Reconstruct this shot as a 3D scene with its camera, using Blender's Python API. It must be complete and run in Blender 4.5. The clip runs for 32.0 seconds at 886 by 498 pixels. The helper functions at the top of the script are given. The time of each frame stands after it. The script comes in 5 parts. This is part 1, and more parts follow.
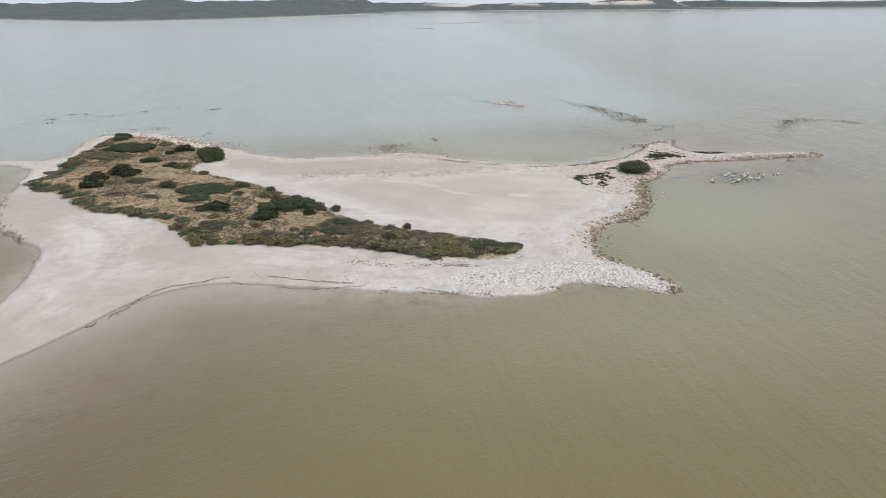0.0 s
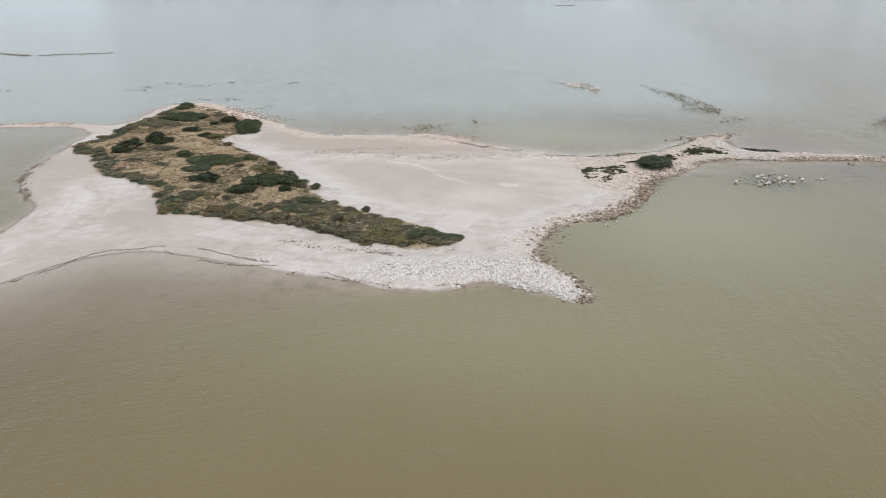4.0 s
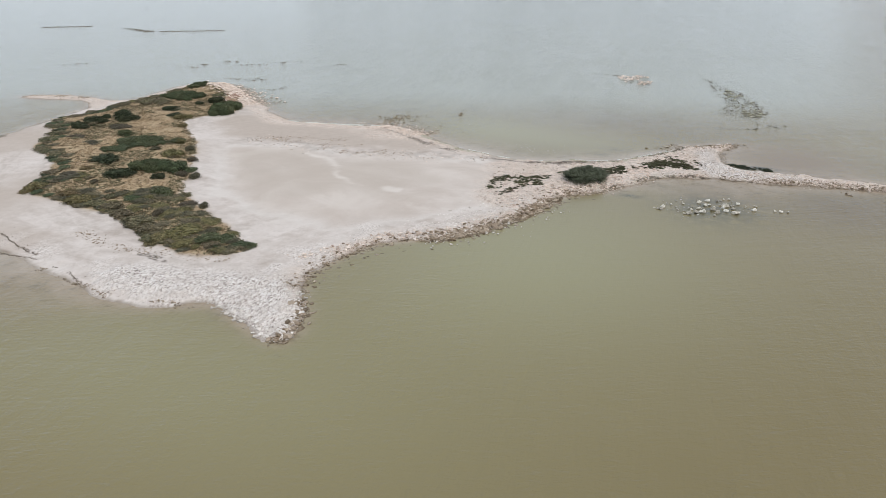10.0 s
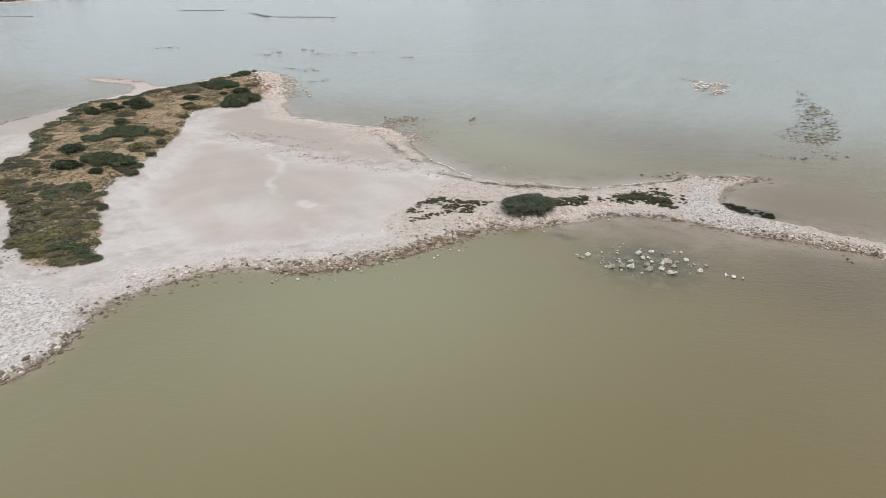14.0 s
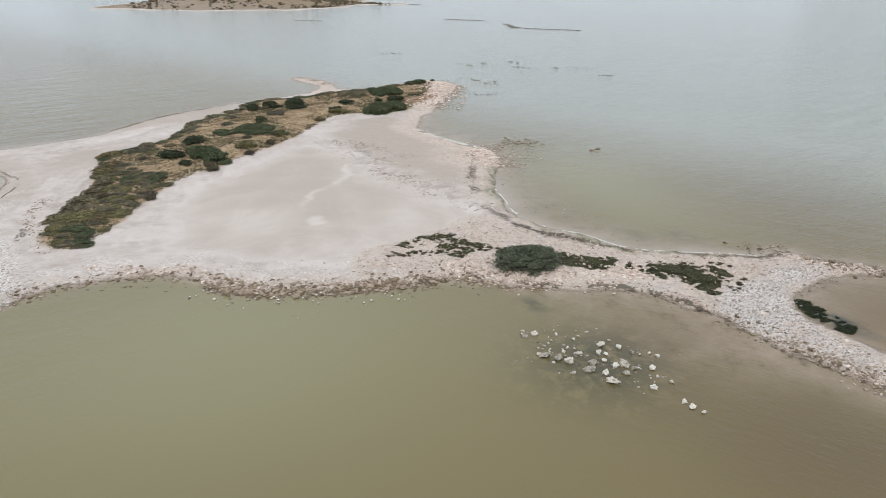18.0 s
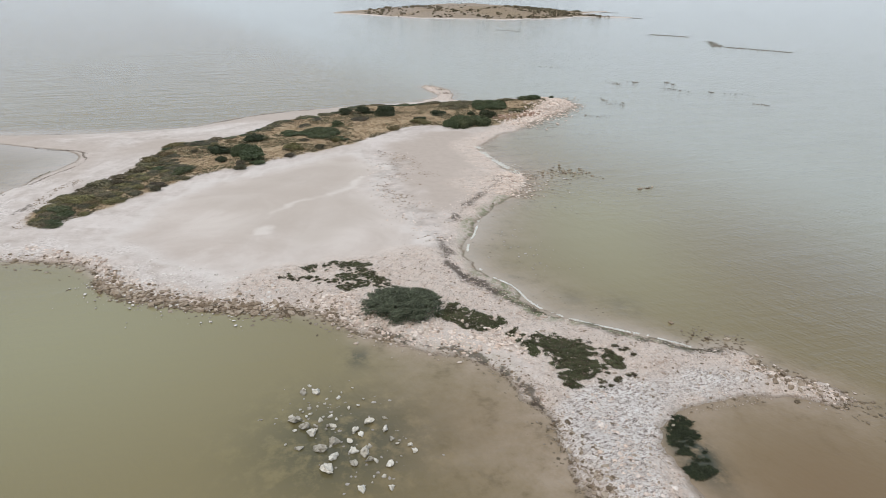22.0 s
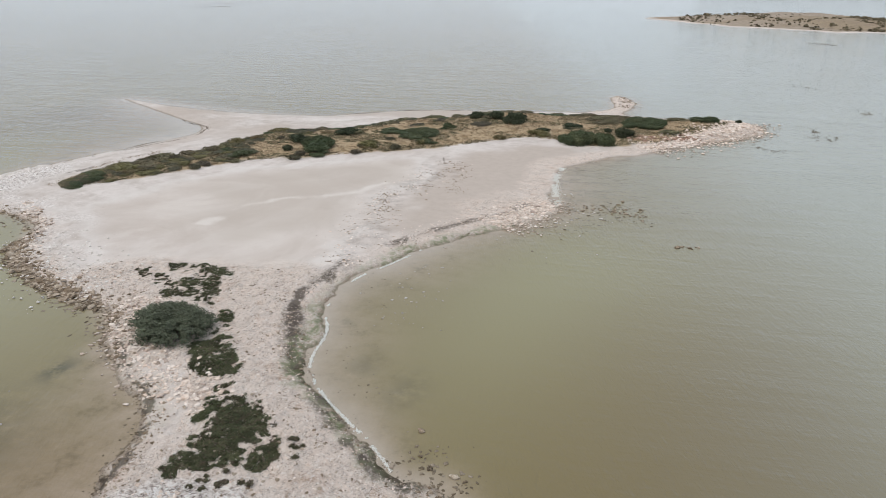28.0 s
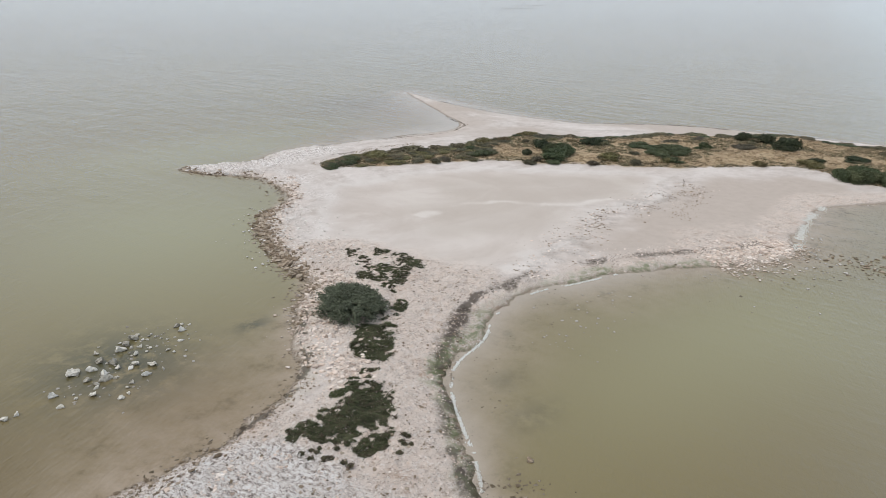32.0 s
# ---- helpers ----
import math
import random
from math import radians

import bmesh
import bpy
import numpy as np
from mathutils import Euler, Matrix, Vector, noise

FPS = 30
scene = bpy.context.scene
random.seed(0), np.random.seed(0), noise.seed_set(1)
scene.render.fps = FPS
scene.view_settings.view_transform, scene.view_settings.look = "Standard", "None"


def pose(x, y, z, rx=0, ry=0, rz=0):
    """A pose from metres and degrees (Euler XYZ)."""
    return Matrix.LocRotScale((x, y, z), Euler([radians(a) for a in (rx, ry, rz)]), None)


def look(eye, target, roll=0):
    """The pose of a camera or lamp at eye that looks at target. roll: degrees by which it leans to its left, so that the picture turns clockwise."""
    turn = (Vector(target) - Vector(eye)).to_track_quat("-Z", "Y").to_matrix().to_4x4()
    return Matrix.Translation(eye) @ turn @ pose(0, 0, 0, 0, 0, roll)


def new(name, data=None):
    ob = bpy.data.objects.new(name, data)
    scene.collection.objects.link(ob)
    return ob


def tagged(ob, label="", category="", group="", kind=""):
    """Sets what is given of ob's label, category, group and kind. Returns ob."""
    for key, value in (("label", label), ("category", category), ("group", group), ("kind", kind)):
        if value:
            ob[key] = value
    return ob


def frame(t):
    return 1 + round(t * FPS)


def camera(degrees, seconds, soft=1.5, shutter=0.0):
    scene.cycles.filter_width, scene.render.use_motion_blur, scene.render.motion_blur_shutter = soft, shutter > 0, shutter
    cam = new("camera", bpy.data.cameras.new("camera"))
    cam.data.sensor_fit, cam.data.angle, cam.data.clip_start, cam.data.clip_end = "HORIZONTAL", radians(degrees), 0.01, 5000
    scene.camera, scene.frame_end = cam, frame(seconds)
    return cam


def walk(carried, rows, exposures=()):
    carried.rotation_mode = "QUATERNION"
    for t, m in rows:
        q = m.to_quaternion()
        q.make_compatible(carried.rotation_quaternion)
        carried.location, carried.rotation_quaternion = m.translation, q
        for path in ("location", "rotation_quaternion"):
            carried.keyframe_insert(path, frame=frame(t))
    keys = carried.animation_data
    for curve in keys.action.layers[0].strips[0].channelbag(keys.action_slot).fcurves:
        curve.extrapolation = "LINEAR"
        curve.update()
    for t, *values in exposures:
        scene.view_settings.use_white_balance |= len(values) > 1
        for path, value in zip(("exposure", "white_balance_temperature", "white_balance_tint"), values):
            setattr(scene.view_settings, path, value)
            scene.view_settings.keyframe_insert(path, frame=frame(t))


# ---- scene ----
cam = camera(64.9, 32.0, soft=0.7)
PATH = [
    (0, (2.244, 1.336, 47.169), (2.25, 3.22, 46.499), -0.5),
    (0.5, (6.626, 1.557, 46.95), (6.564, 3.44, 46.279), -0.7),
    (1, (11.282, 2.107, 46.82), (11.144, 3.984, 46.144), -0.8),
    (1.5, (15.7, 3.077, 46.842), (15.505, 4.946, 46.156), -0.7),
    (2, (20.454, 4.216, 46.989), (20.203, 6.074, 46.293), -0.5),
    (2.5, (25.598, 5.326, 47.194), (25.301, 7.174, 46.488), -0.4),
    (3, (30.747, 6.463, 47.363), (30.415, 8.302, 46.65), -0.3),
    (3.5, (36.315, 7.997, 47.476), (35.952, 9.827, 46.756), -0.3),
    (5.5, (58.172, 15.046, 47.776), (57.646, 16.827, 47.033), -0.5),
    (6, (63.21, 17.616, 47.592), (62.656, 19.385, 46.843), -0.5),
    (6.5, (68.097, 20.339, 47.361), (67.512, 22.097, 46.611), -0.5),
    (7, (73.008, 23.37, 47.109), (72.379, 25.113, 46.357), -0.6),
    (7.5, (77.652, 27.057, 46.857), (76.986, 28.786, 46.102), -0.7),
    (8, (82.348, 31.339, 46.643), (81.644, 33.052, 45.887), -0.7),
    (8.5, (86.511, 35.958, 46.447), (85.779, 37.658, 45.689), -0.6),
    (9, (90.754, 40.491, 46.288), (89.982, 42.172, 45.528), -0.6),
    (9.5, (94.809, 45.317, 46.143), (94.0, 46.98, 45.38), -0.6),
    (10, (98.87, 50.29, 46.037), (98.015, 51.928, 45.272), -0.6),
    (10.5, (102.934, 55.253, 46.015), (102.035, 56.866, 45.247), -0.5),
    (11, (106.731, 60.337, 46.032), (105.786, 61.921, 45.26), -0.5),
    (11.5, (110.669, 65.717, 46.081), (109.681, 67.273, 45.305), -0.6),
    (12, (114.239, 71.24, 46.102), (113.217, 72.772, 45.323), -0.6),
    (12.5, (117.625, 76.82, 46.094), (116.562, 78.323, 45.311), -0.5),
    (13, (121.024, 82.458, 46.095), (119.91, 83.922, 45.311), -0.6),
    (13.5, (124.614, 88.048, 46.161), (123.447, 89.468, 45.372), -0.6),
    (14, (127.846, 93.725, 46.277), (126.634, 95.105, 45.485), -0.6),
    (14.5, (130.887, 99.849, 46.353), (129.62, 101.178, 45.561), -0.6),
    (16.5, (140.14, 125.048, 44.986), (138.596, 126.061, 44.217), -1.0),
    (17, (142.001, 131.289, 44.778), (140.402, 132.218, 44.015), -1.0),
    (17.5, (143.52, 137.658, 44.612), (141.871, 138.5, 43.855), -0.9),
    (18, (144.586, 144.079, 44.479), (142.897, 144.841, 43.726), -0.8),
    (18.5, (145.345, 150.87, 44.389), (143.626, 151.564, 43.638), -0.7),
    (19, (145.833, 157.486, 44.249), (144.088, 158.118, 43.505), -0.6),
    (19.5, (146.299, 163.999, 44.088), (144.527, 164.557, 43.346), -0.5),
    (20, (146.653, 170.705, 43.881), (144.855, 171.179, 43.144), -0.5),
    (20.5, (146.654, 177.379, 43.664), (144.836, 177.775, 42.933), -0.4),
    (21, (146.265, 183.815, 43.487), (144.43, 184.134, 42.759), -0.3),
    (21.5, (145.5, 190.115, 43.321), (143.651, 190.353, 42.597), -0.2),
    (22, (144.882, 196.318, 43.191), (143.022, 196.466, 42.47), -0.1),
    (22.5, (143.809, 202.206, 43.016), (141.943, 202.266, 42.298), 0.0),
    (23, (142.237, 207.85, 42.722), (140.371, 207.826, 42.002), 0.1),
    (23.5, (140.719, 213.306, 42.266), (138.854, 213.197, 41.553), 0.2),
    (24, (138.996, 218.571, 41.767), (137.137, 218.363, 41.059), 0.2),
    (24.5, (137.123, 223.757, 41.304), (135.277, 223.444, 40.601), 0.3),
    (26.5, (127.186, 243.439, 41.081), (125.444, 242.762, 40.369), 0.3),
    (27, (123.371, 248.184, 40.817), (121.642, 247.475, 40.105), 0.4),
    (27.5, (119.357, 252.769, 40.572), (117.632, 252.051, 39.86), 0.4),
    (28, (115.2, 257.09, 40.39), (113.475, 256.37, 39.679), 0.6),
    (28.5, (111.451, 261.296, 40.297), (109.736, 260.543, 39.596), 1.0),
    (29, (108.858, 264.119, 40.287), (107.144, 263.358, 39.592), 1.5),
    (29.5, (108.095, 264.937, 40.366), (106.404, 264.126, 39.67), 1.6),
    (30, (107.736, 265.564, 40.573), (106.177, 264.526, 39.871), 1.6),
    (30.5, (107.521, 266.037, 40.851), (106.064, 264.864, 40.144), 1.4),
    (31, (107.346, 266.266, 41.152), (105.974, 264.996, 40.441), 1.4),
    (31.5, (107.164, 266.401, 41.432), (105.848, 265.075, 40.718), 1.3),
    (32, (107.048, 266.61, 41.692), (105.76, 265.258, 40.976), 1.2),
]
walk(cam, [(t, look(eye, target, roll)) for t, eye, target, roll in PATH])

# ---- light ----
SUN_AZ, SUN_EL = radians(120), radians(52)
world = bpy.data.worlds.new("overcast_sky")
scene.world = world
world.use_nodes = True
wn, wl = world.node_tree.nodes, world.node_tree.links
wn.clear()
sky = wn.new("ShaderNodeTexSky")
sky.sky_type, sky.sun_disc = "NISHITA", False
sky.sun_elevation, sky.sun_rotation = SUN_EL, SUN_AZ
sky.air_density, sky.dust_density, sky.ozone_density = 1.0, 4.0, 1.0
grey = wn.new("ShaderNodeHueSaturation")
grey.inputs["Saturation"].default_value = 0.25
cloud_tone = wn.new("ShaderNodeMixRGB")
cloud_tone.inputs[0].default_value = 0.8
cloud_tone.inputs[2].default_value = (7.15, 7.95, 8.95, 1)
back = wn.new("ShaderNodeBackground")
back.inputs["Strength"].default_value = 0.115
wout = wn.new("ShaderNodeOutputWorld")
wl.new(sky.outputs[0], grey.inputs["Color"])
wl.new(grey.outputs[0], cloud_tone.inputs[1])
wl.new(cloud_tone.outputs[0], back.inputs["Color"])
wl.new(back.outputs[0], wout.inputs["Surface"])

sun = new("sun", bpy.data.lights.new("sun", "SUN"))
sun.data.energy, sun.data.angle, sun.data.color = 1.2, radians(22), (1.0, 0.91, 0.77)
sun.matrix_world = look((0, 0, 0), (-math.sin(SUN_AZ) * math.cos(SUN_EL), -math.cos(SUN_AZ) * math.cos(SUN_EL), -math.sin(SUN_EL)))
sun.location = (0, 0, 300)


# ---- numbers ----
rng = np.random.default_rng(7)


def lattice(ix, iy, seed):
    """A repeatable value from 0 to 1 for each whole-numbered place."""
    n = (ix.astype(np.int64) * 374761393 + iy.astype(np.int64) * 668265263 + seed * 144269504) & 0xFFFFFFFF
    n = ((n ^ (n >> 13)) * 1274126177) & 0xFFFFFFFF
    return ((n ^ (n >> 16)) & 0xFFFFFF) / float(0xFFFFFF)


def vnoise(x, y, size, seed=0):
    x, y = np.asarray(x, float) / size, np.asarray(y, float) / size
    ix, iy = np.floor(x), np.floor(y)
    fx, fy = x - ix, y - iy
    fx, fy = fx * fx * (3 - 2 * fx), fy * fy * (3 - 2 * fy)
    a, b = lattice(ix, iy, seed), lattice(ix + 1, iy, seed)
    c, d = lattice(ix, iy + 1, seed), lattice(ix + 1, iy + 1, seed)
    return (a * (1 - fx) + b * fx) * (1 - fy) + (c * (1 - fx) + d * fx) * fy - 0.5


def fbm(x, y, size, seed=0, octaves=4):
    return sum(vnoise(x, y, size / 2**k, seed + k) / 2**k for k in range(octaves))


def line_distance(x, y, line, closed=False):
    """Distance of places from a line on the plan."""
    best = np.full(np.shape(x), 1e9)
    ends = list(zip(line, line[1:] + line[:1])) if closed else list(zip(line, line[1:]))
    for (ax, ay), (bx, by) in ends:
        dx, dy = bx - ax, by - ay
        s = np.clip(((x - ax) * dx + (y - ay) * dy) / max(dx * dx + dy * dy, 1e-9), 0, 1)
        best = np.minimum(best, np.hypot(x - ax - s * dx, y - ay - s * dy))
    return best


def inside(x, y, line):
    odd = np.zeros(np.shape(x), bool)
    for (ax, ay), (bx, by) in zip(line, line[1:] + line[:1]):
        if ay != by:
            odd ^= ((ay > y) != (by > y)) & (x < (bx - ax) * (y - ay) / (by - ay) + ax)
    return odd


def area_depth(x, y, line):
    d = line_distance(x, y, line, True)
    return np.where(inside(x, y, line), d, -d)


def smooth(line, steps=4, closed=False):
    """A rounded line through the given places of the plan."""
    n, out = len(line), []
    for i in range(n if closed else n - 1):
        p = [line[(i + k) % n] if closed else line[min(max(i + k, 0), n - 1)] for k in (-1, 0, 1, 2)]
        for s in range(steps):
            u = s / steps
            w = (-u**3 + 2 * u**2 - u, 3 * u**3 - 5 * u**2 + 2, -3 * u**3 + 4 * u**2 + u, u**3 - u**2)
            out.append(tuple(sum(wk * q[c] for wk, q in zip(w, p)) / 2 for c in (0, 1)))
    return out if closed else out + [line[-1]]


def step(a, b, v):
    s = np.clip((np.asarray(v, float) - a) / (b - a), 0, 1)
    return s * s * (3 - 2 * s)


# ---- the plan, in metres ----
SOUTH_SHORE = [(-77, 50), (-61, 83), (-54, 97), (-50, 107), (-43, 114.5), (-35, 116.2), (-24, 114.5), (-12, 112.8), (0, 111.6), (10, 110), (20, 111.5),
               (27, 115), (34, 113), (43, 111)]
EAST_SHORE = [(41, 118), (36, 124), (33, 130), (34, 140), (37, 147), (45, 153), (49, 158), (52, 166), (55, 174), (56, 183), (60, 189), (65, 194),
              (68, 200), (71, 206), (77, 210), (84, 212), (92, 213), (100, 215), (108, 216), (118, 217), (124, 219)]
NORTH_SHORE = [(122, 222), (113, 223), (103, 223), (94, 223), (88, 223.5), (85, 226), (82, 231), (82, 238), (84, 245), (81, 245), (76, 241), (71, 239), (71, 234),
               (67, 229), (62, 221), (57, 216), (50, 214), (47, 212), (43, 210), (34, 209), (27, 211), (19, 213), (10, 218), (0, 225), (-8, 228), (-14, 227), (-24, 224),
               (-34, 222), (-44, 221), (-56, 228), (-68, 237), (-79, 244), (-90, 252), (-103, 262), (-111, 265)]
WEST_SHORE = [(-121, 263), (-127, 254), (-123, 240), (-121, 228), (-126, 222), (-138, 223), (-152, 222), (-165, 215), (-162, 212), (-148, 214), (-136, 217), (-125, 211),
              (-120, 204), (-112, 180), (-102, 157), (-90, 144), (-80, 135.5), (-75.5, 125), (-72.5, 112), (-71, 94), (-73, 72)]
SHORE = smooth(SOUTH_SHORE + EAST_SHORE + NORTH_SHORE + WEST_SHORE, 4, True)
SCRUB = smooth([(-113, 189), (-93, 175), (-83, 163), (-68, 157), (-57, 148), (-50, 138), (-40, 136), (-30, 135), (-18, 135), (-7, 130), (9, 127), (18, 131), (12, 137), (-3, 144),
                (-16, 151), (-28, 164), (-41, 179), (-53, 190), (-72, 205), (-68, 222), (-76, 234), (-88, 244), (-108, 254), (-116, 252), (-117, 232), (-114, 212), (-109, 200)], 3, True)
PAN = smooth([(24, 150), (40, 165), (44, 182), (36, 197), (22, 200), (5, 195.5), (-3, 192), (-18, 195), (-27, 191), (-34, 183), (-18, 166), (0, 152)], 3, True)
PAN_RIDGES = [smooth([(25, 174), (17, 173.3), (10.4, 172.4), (5.4, 176.6), (2, 182), (-5, 188), (-14, 190)], 5)]
INNER_FLAT = smooth([(12, 205), (-4, 201), (-22, 201), (-42, 197), (-62, 210), (-60, 222), (-40, 216), (-22, 218), (-8, 220), (4, 212)], 3, True)
NECK = smooth([(42, 176), (52, 172), (58, 188), (66, 200), (72, 208), (84, 213), (124, 219), (120, 222), (88, 223), (82, 240), (72, 238), (62, 221), (44, 208), (34, 204), (38, 192)], 3, True)
WHITE_FLAT = smooth([(80, 217), (86, 215), (98, 217), (104, 219), (98, 221), (88, 222), (84, 226), (80, 236), (75, 233), (78, 225)], 3, True)
NECK_SAND = smooth([(63.4, 197), (62.4, 200), (64, 204.5), (67.5, 208), (72, 211.5), (77, 214), (75.5, 211), (70.5, 205.5), (67, 200.5)], 3, True)
SE_POINT = smooth([(10, 111), (27, 115), (43, 110), (42, 118), (36, 125), (30, 128), (20, 122), (4, 118)], 3, True)
FOAM_LINE = smooth([(-44, 221), (-34, 222), (-24, 224.4), (-14, 227.4)], 6)
FOAM_LINE_NECK = smooth([(19, 213.3), (27, 211.3), (34, 209.4), (43, 210.4), (50, 214.4), (57, 216.6), (62, 221.4), (67, 229.3), (70.5, 234)], 6)
WRACK = [smooth([(-2, 124), (8, 123), (16, 122), (24, 124)], 5), smooth([(30, 205.5), (44, 206.5), (52, 211), (60, 217), (67, 227), (72, 236)], 5),
         smooth([(20, 208), (8, 213), (-4, 220), (-12, 222)], 5), smooth([(-37, 196), (-20, 197.5), (-3, 196.5), (8, 199.5), (20, 202.5), (31, 205.5)], 5)]


PEAT = [smooth([(42, 205.5), (48, 208.4), (54.5, 212.6), (58.7, 216), (62, 220), (63.4, 223)], 5), smooth([(68.4, 228), (70.2, 231), (71, 234)], 5),
        smooth([(63, 194), (67.3, 200), (70.6, 206.2), (76.8, 210.4), (84, 212.4)], 6)]


SOUTH_WRACK = smooth([(-53, 98), (-50, 104), (-49, 110), (-47, 114), (-42, 116), (-36, 119), (-31, 119), (-26, 118), (-19, 117), (-13, 116)], 5)
SOUTH_WRACK_LOW = smooth([(-37, 118), (-32, 116), (-29, 114.3), (-25, 114.4), (-20, 113.6), (-12, 115), (-7, 113.8), (-3, 113), (2, 111.8), (8, 111)], 5)
WEST_WRACK = smooth([(-148, 214.6), (-136, 217.6), (-126, 212), (-119.6, 204), (-111.6, 180), (-101.6, 157), (-89.6, 144.4), (-79.6, 135.8), (-75, 125), (-72, 112), (-70.6, 94), (-72.4, 73)], 5)


def shore_depth(x, y):
    """Metres inland of the water's edge; below 0 in the lake."""
    x, y = np.asarray(x, float), np.asarray(y, float)
    d = area_depth(x, y, SHORE)
    sandy = step(-5, -40, x) * step(190, 150, y)
    return d + (fbm(x, y, 5.0, 11) * 1.5 + vnoise(x, y, 0.8, 5) * 0.45) * (1 - 0.7 * sandy)


def land_height(x, y):
    x, y = np.asarray(x, float), np.asarray(y, float)
    d = shore_depth(x, y)
    scrub, pan, neck = area_depth(x, y, SCRUB), area_depth(x, y, PAN), area_depth(x, y, NECK)
    rise = np.where(d > 0, 0.55 * (1 - np.exp(-np.maximum(d, 0) / 3.0)), 0.12 * np.minimum(d, 0))
    rise = rise + 1.3 * step(20, 5, np.hypot((x + 104) * 0.75, y - 255)) * step(0, 4, d)
    rise = rise + 0.9 * step(-3, 9, scrub) + 0.25 * fbm(x, y, 9.0, 31) * step(-2, 4, scrub) - 0.12 * step(-4, 6, pan)
    stony = np.maximum(step(-2, 2, neck), step(7, 1, np.abs(d - 1)) * step(-20, 10, x))
    rise = rise + stony * step(0, 1.5, d) * (0.34 * fbm(x, y, 2.2, 51, 4) + 0.12 + 0.16 * step(0.04, 0.16, fbm(x, y, 1.2, 57, 3))) + step(0, 1, d) * 0.05 * fbm(x, y, 4.0, 71)
    tip = step(-2, 3, area_depth(x, y, SE_POINT))
    return rise + tip * step(0.2, 1.2, d) * (0.16 + 0.20 * fbm(x, y, 2.4, 81, 3) + 0.16 * step(0.0, 0.10, fbm(x, y, 1.3, 85, 3)))


# ---- meshes ----
def mesh_from(name, verts, faces, material=None, flat=True, attributes=()):
    """A mesh from arrays of places and of faces with one number of corners."""
    me = bpy.data.meshes.new(name)
    verts, faces = np.asarray(verts, np.float32), np.asarray(faces, np.int32)
    k = faces.shape[1]
    me.vertices.add(len(verts))
    me.vertices.foreach_set("co", verts.ravel())
    me.loops.add(faces.size)
    me.loops.foreach_set("vertex_index", faces.ravel())
    me.polygons.add(len(faces))
    me.polygons.foreach_set("loop_start", np.arange(0, faces.size, k, dtype=np.int32))
    me.polygons.foreach_set("use_smooth", np.full(len(faces), not flat))
    for key, values in attributes:
        me.attributes.new(key, "FLOAT", "POINT").data.foreach_set("value", np.asarray(values, np.float32).ravel())
    me.update(calc_edges=True)
    if material:
        me.materials.append(material)
    return me


def part(name, me, parent, label=""):
    ob = new(name, me)
    ob.parent = parent
    return tagged(ob, label) if label else ob


# ---- materials ----
def material(name, rough=0.9, spec=0.3):
    m = bpy.data.materials.new(name)
    m.use_nodes = True
    n = m.node_tree.nodes
    b = n["Principled BSDF"]
    b.inputs["Roughness"].default_value, b.inputs["Specular IOR Level"].default_value = rough, spec
    return m, n, m.node_tree.links, b


def noise_node(n, l, scale, detail=6, rough=0.6, stretch=None, vector=None, distortion=0.0):
    t = n.new("ShaderNodeTexNoise")
    t.inputs["Scale"].default_value, t.inputs["Detail"].default_value, t.inputs["Roughness"].default_value = scale, detail, rough
    t.inputs["Distortion"].default_value = distortion
    if vector is None:
        vector = n.new("ShaderNodeNewGeometry").outputs["Position"]
    if stretch:
        mp = n.new("ShaderNodeMapping")
        mp.vector_type = "TEXTURE"
        mp.inputs["Scale"].default_value, mp.inputs["Rotation"].default_value = [1 / k for k in stretch[0]], (0, 0, stretch[1])
        l.new(vector, mp.inputs["Vector"])
        vector = mp.outputs[0]
    l.new(vector, t.inputs["Vector"])
    return t.outputs["Fac"]


def ramp(n, l, fac, stops):
    r = n.new("ShaderNodeValToRGB")
    e = r.color_ramp.elements
    while len(e) < len(stops):
        e.new(0.5)
    for el, (at, c) in zip(e, stops):
        el.position, el.color = at, (*c, 1) if len(c) == 3 else c
    l.new(fac, r.inputs[0])
    return r.outputs[0]


def mix(n, l, fac, a, b, blend="MIX"):
    m = n.new("ShaderNodeMixRGB")
    m.blend_type = blend
    for s, v in zip(m.inputs, (fac, a, b)):
        if hasattr(v, "links"):
            l.new(v, s)
        else:
            s.default_value = v if not isinstance(v, tuple) else (*v, 1)
    return m.outputs[0]


def calc(n, l, op, a, b=0.0, clamp=False):
    m = n.new("ShaderNodeMath")
    m.operation, m.use_clamp = op, clamp
    for s, v in zip(m.inputs, (a, b)):
        if hasattr(v, "links"):
            l.new(v, s)
        else:
            s.default_value = v
    return m.outputs[0]


def attribute(n, key):
    a = n.new("ShaderNodeAttribute")
    a.attribute_name = key
    return a.outputs["Fac"]


def bump(n, l, b, height, distance, strength=1.0):
    u = n.new("ShaderNodeBump")
    u.inputs["Strength"].default_value, u.inputs["Distance"].default_value = strength, distance
    l.new(height, u.inputs["Height"])
    l.new(u.outputs[0], b.inputs["Normal"])


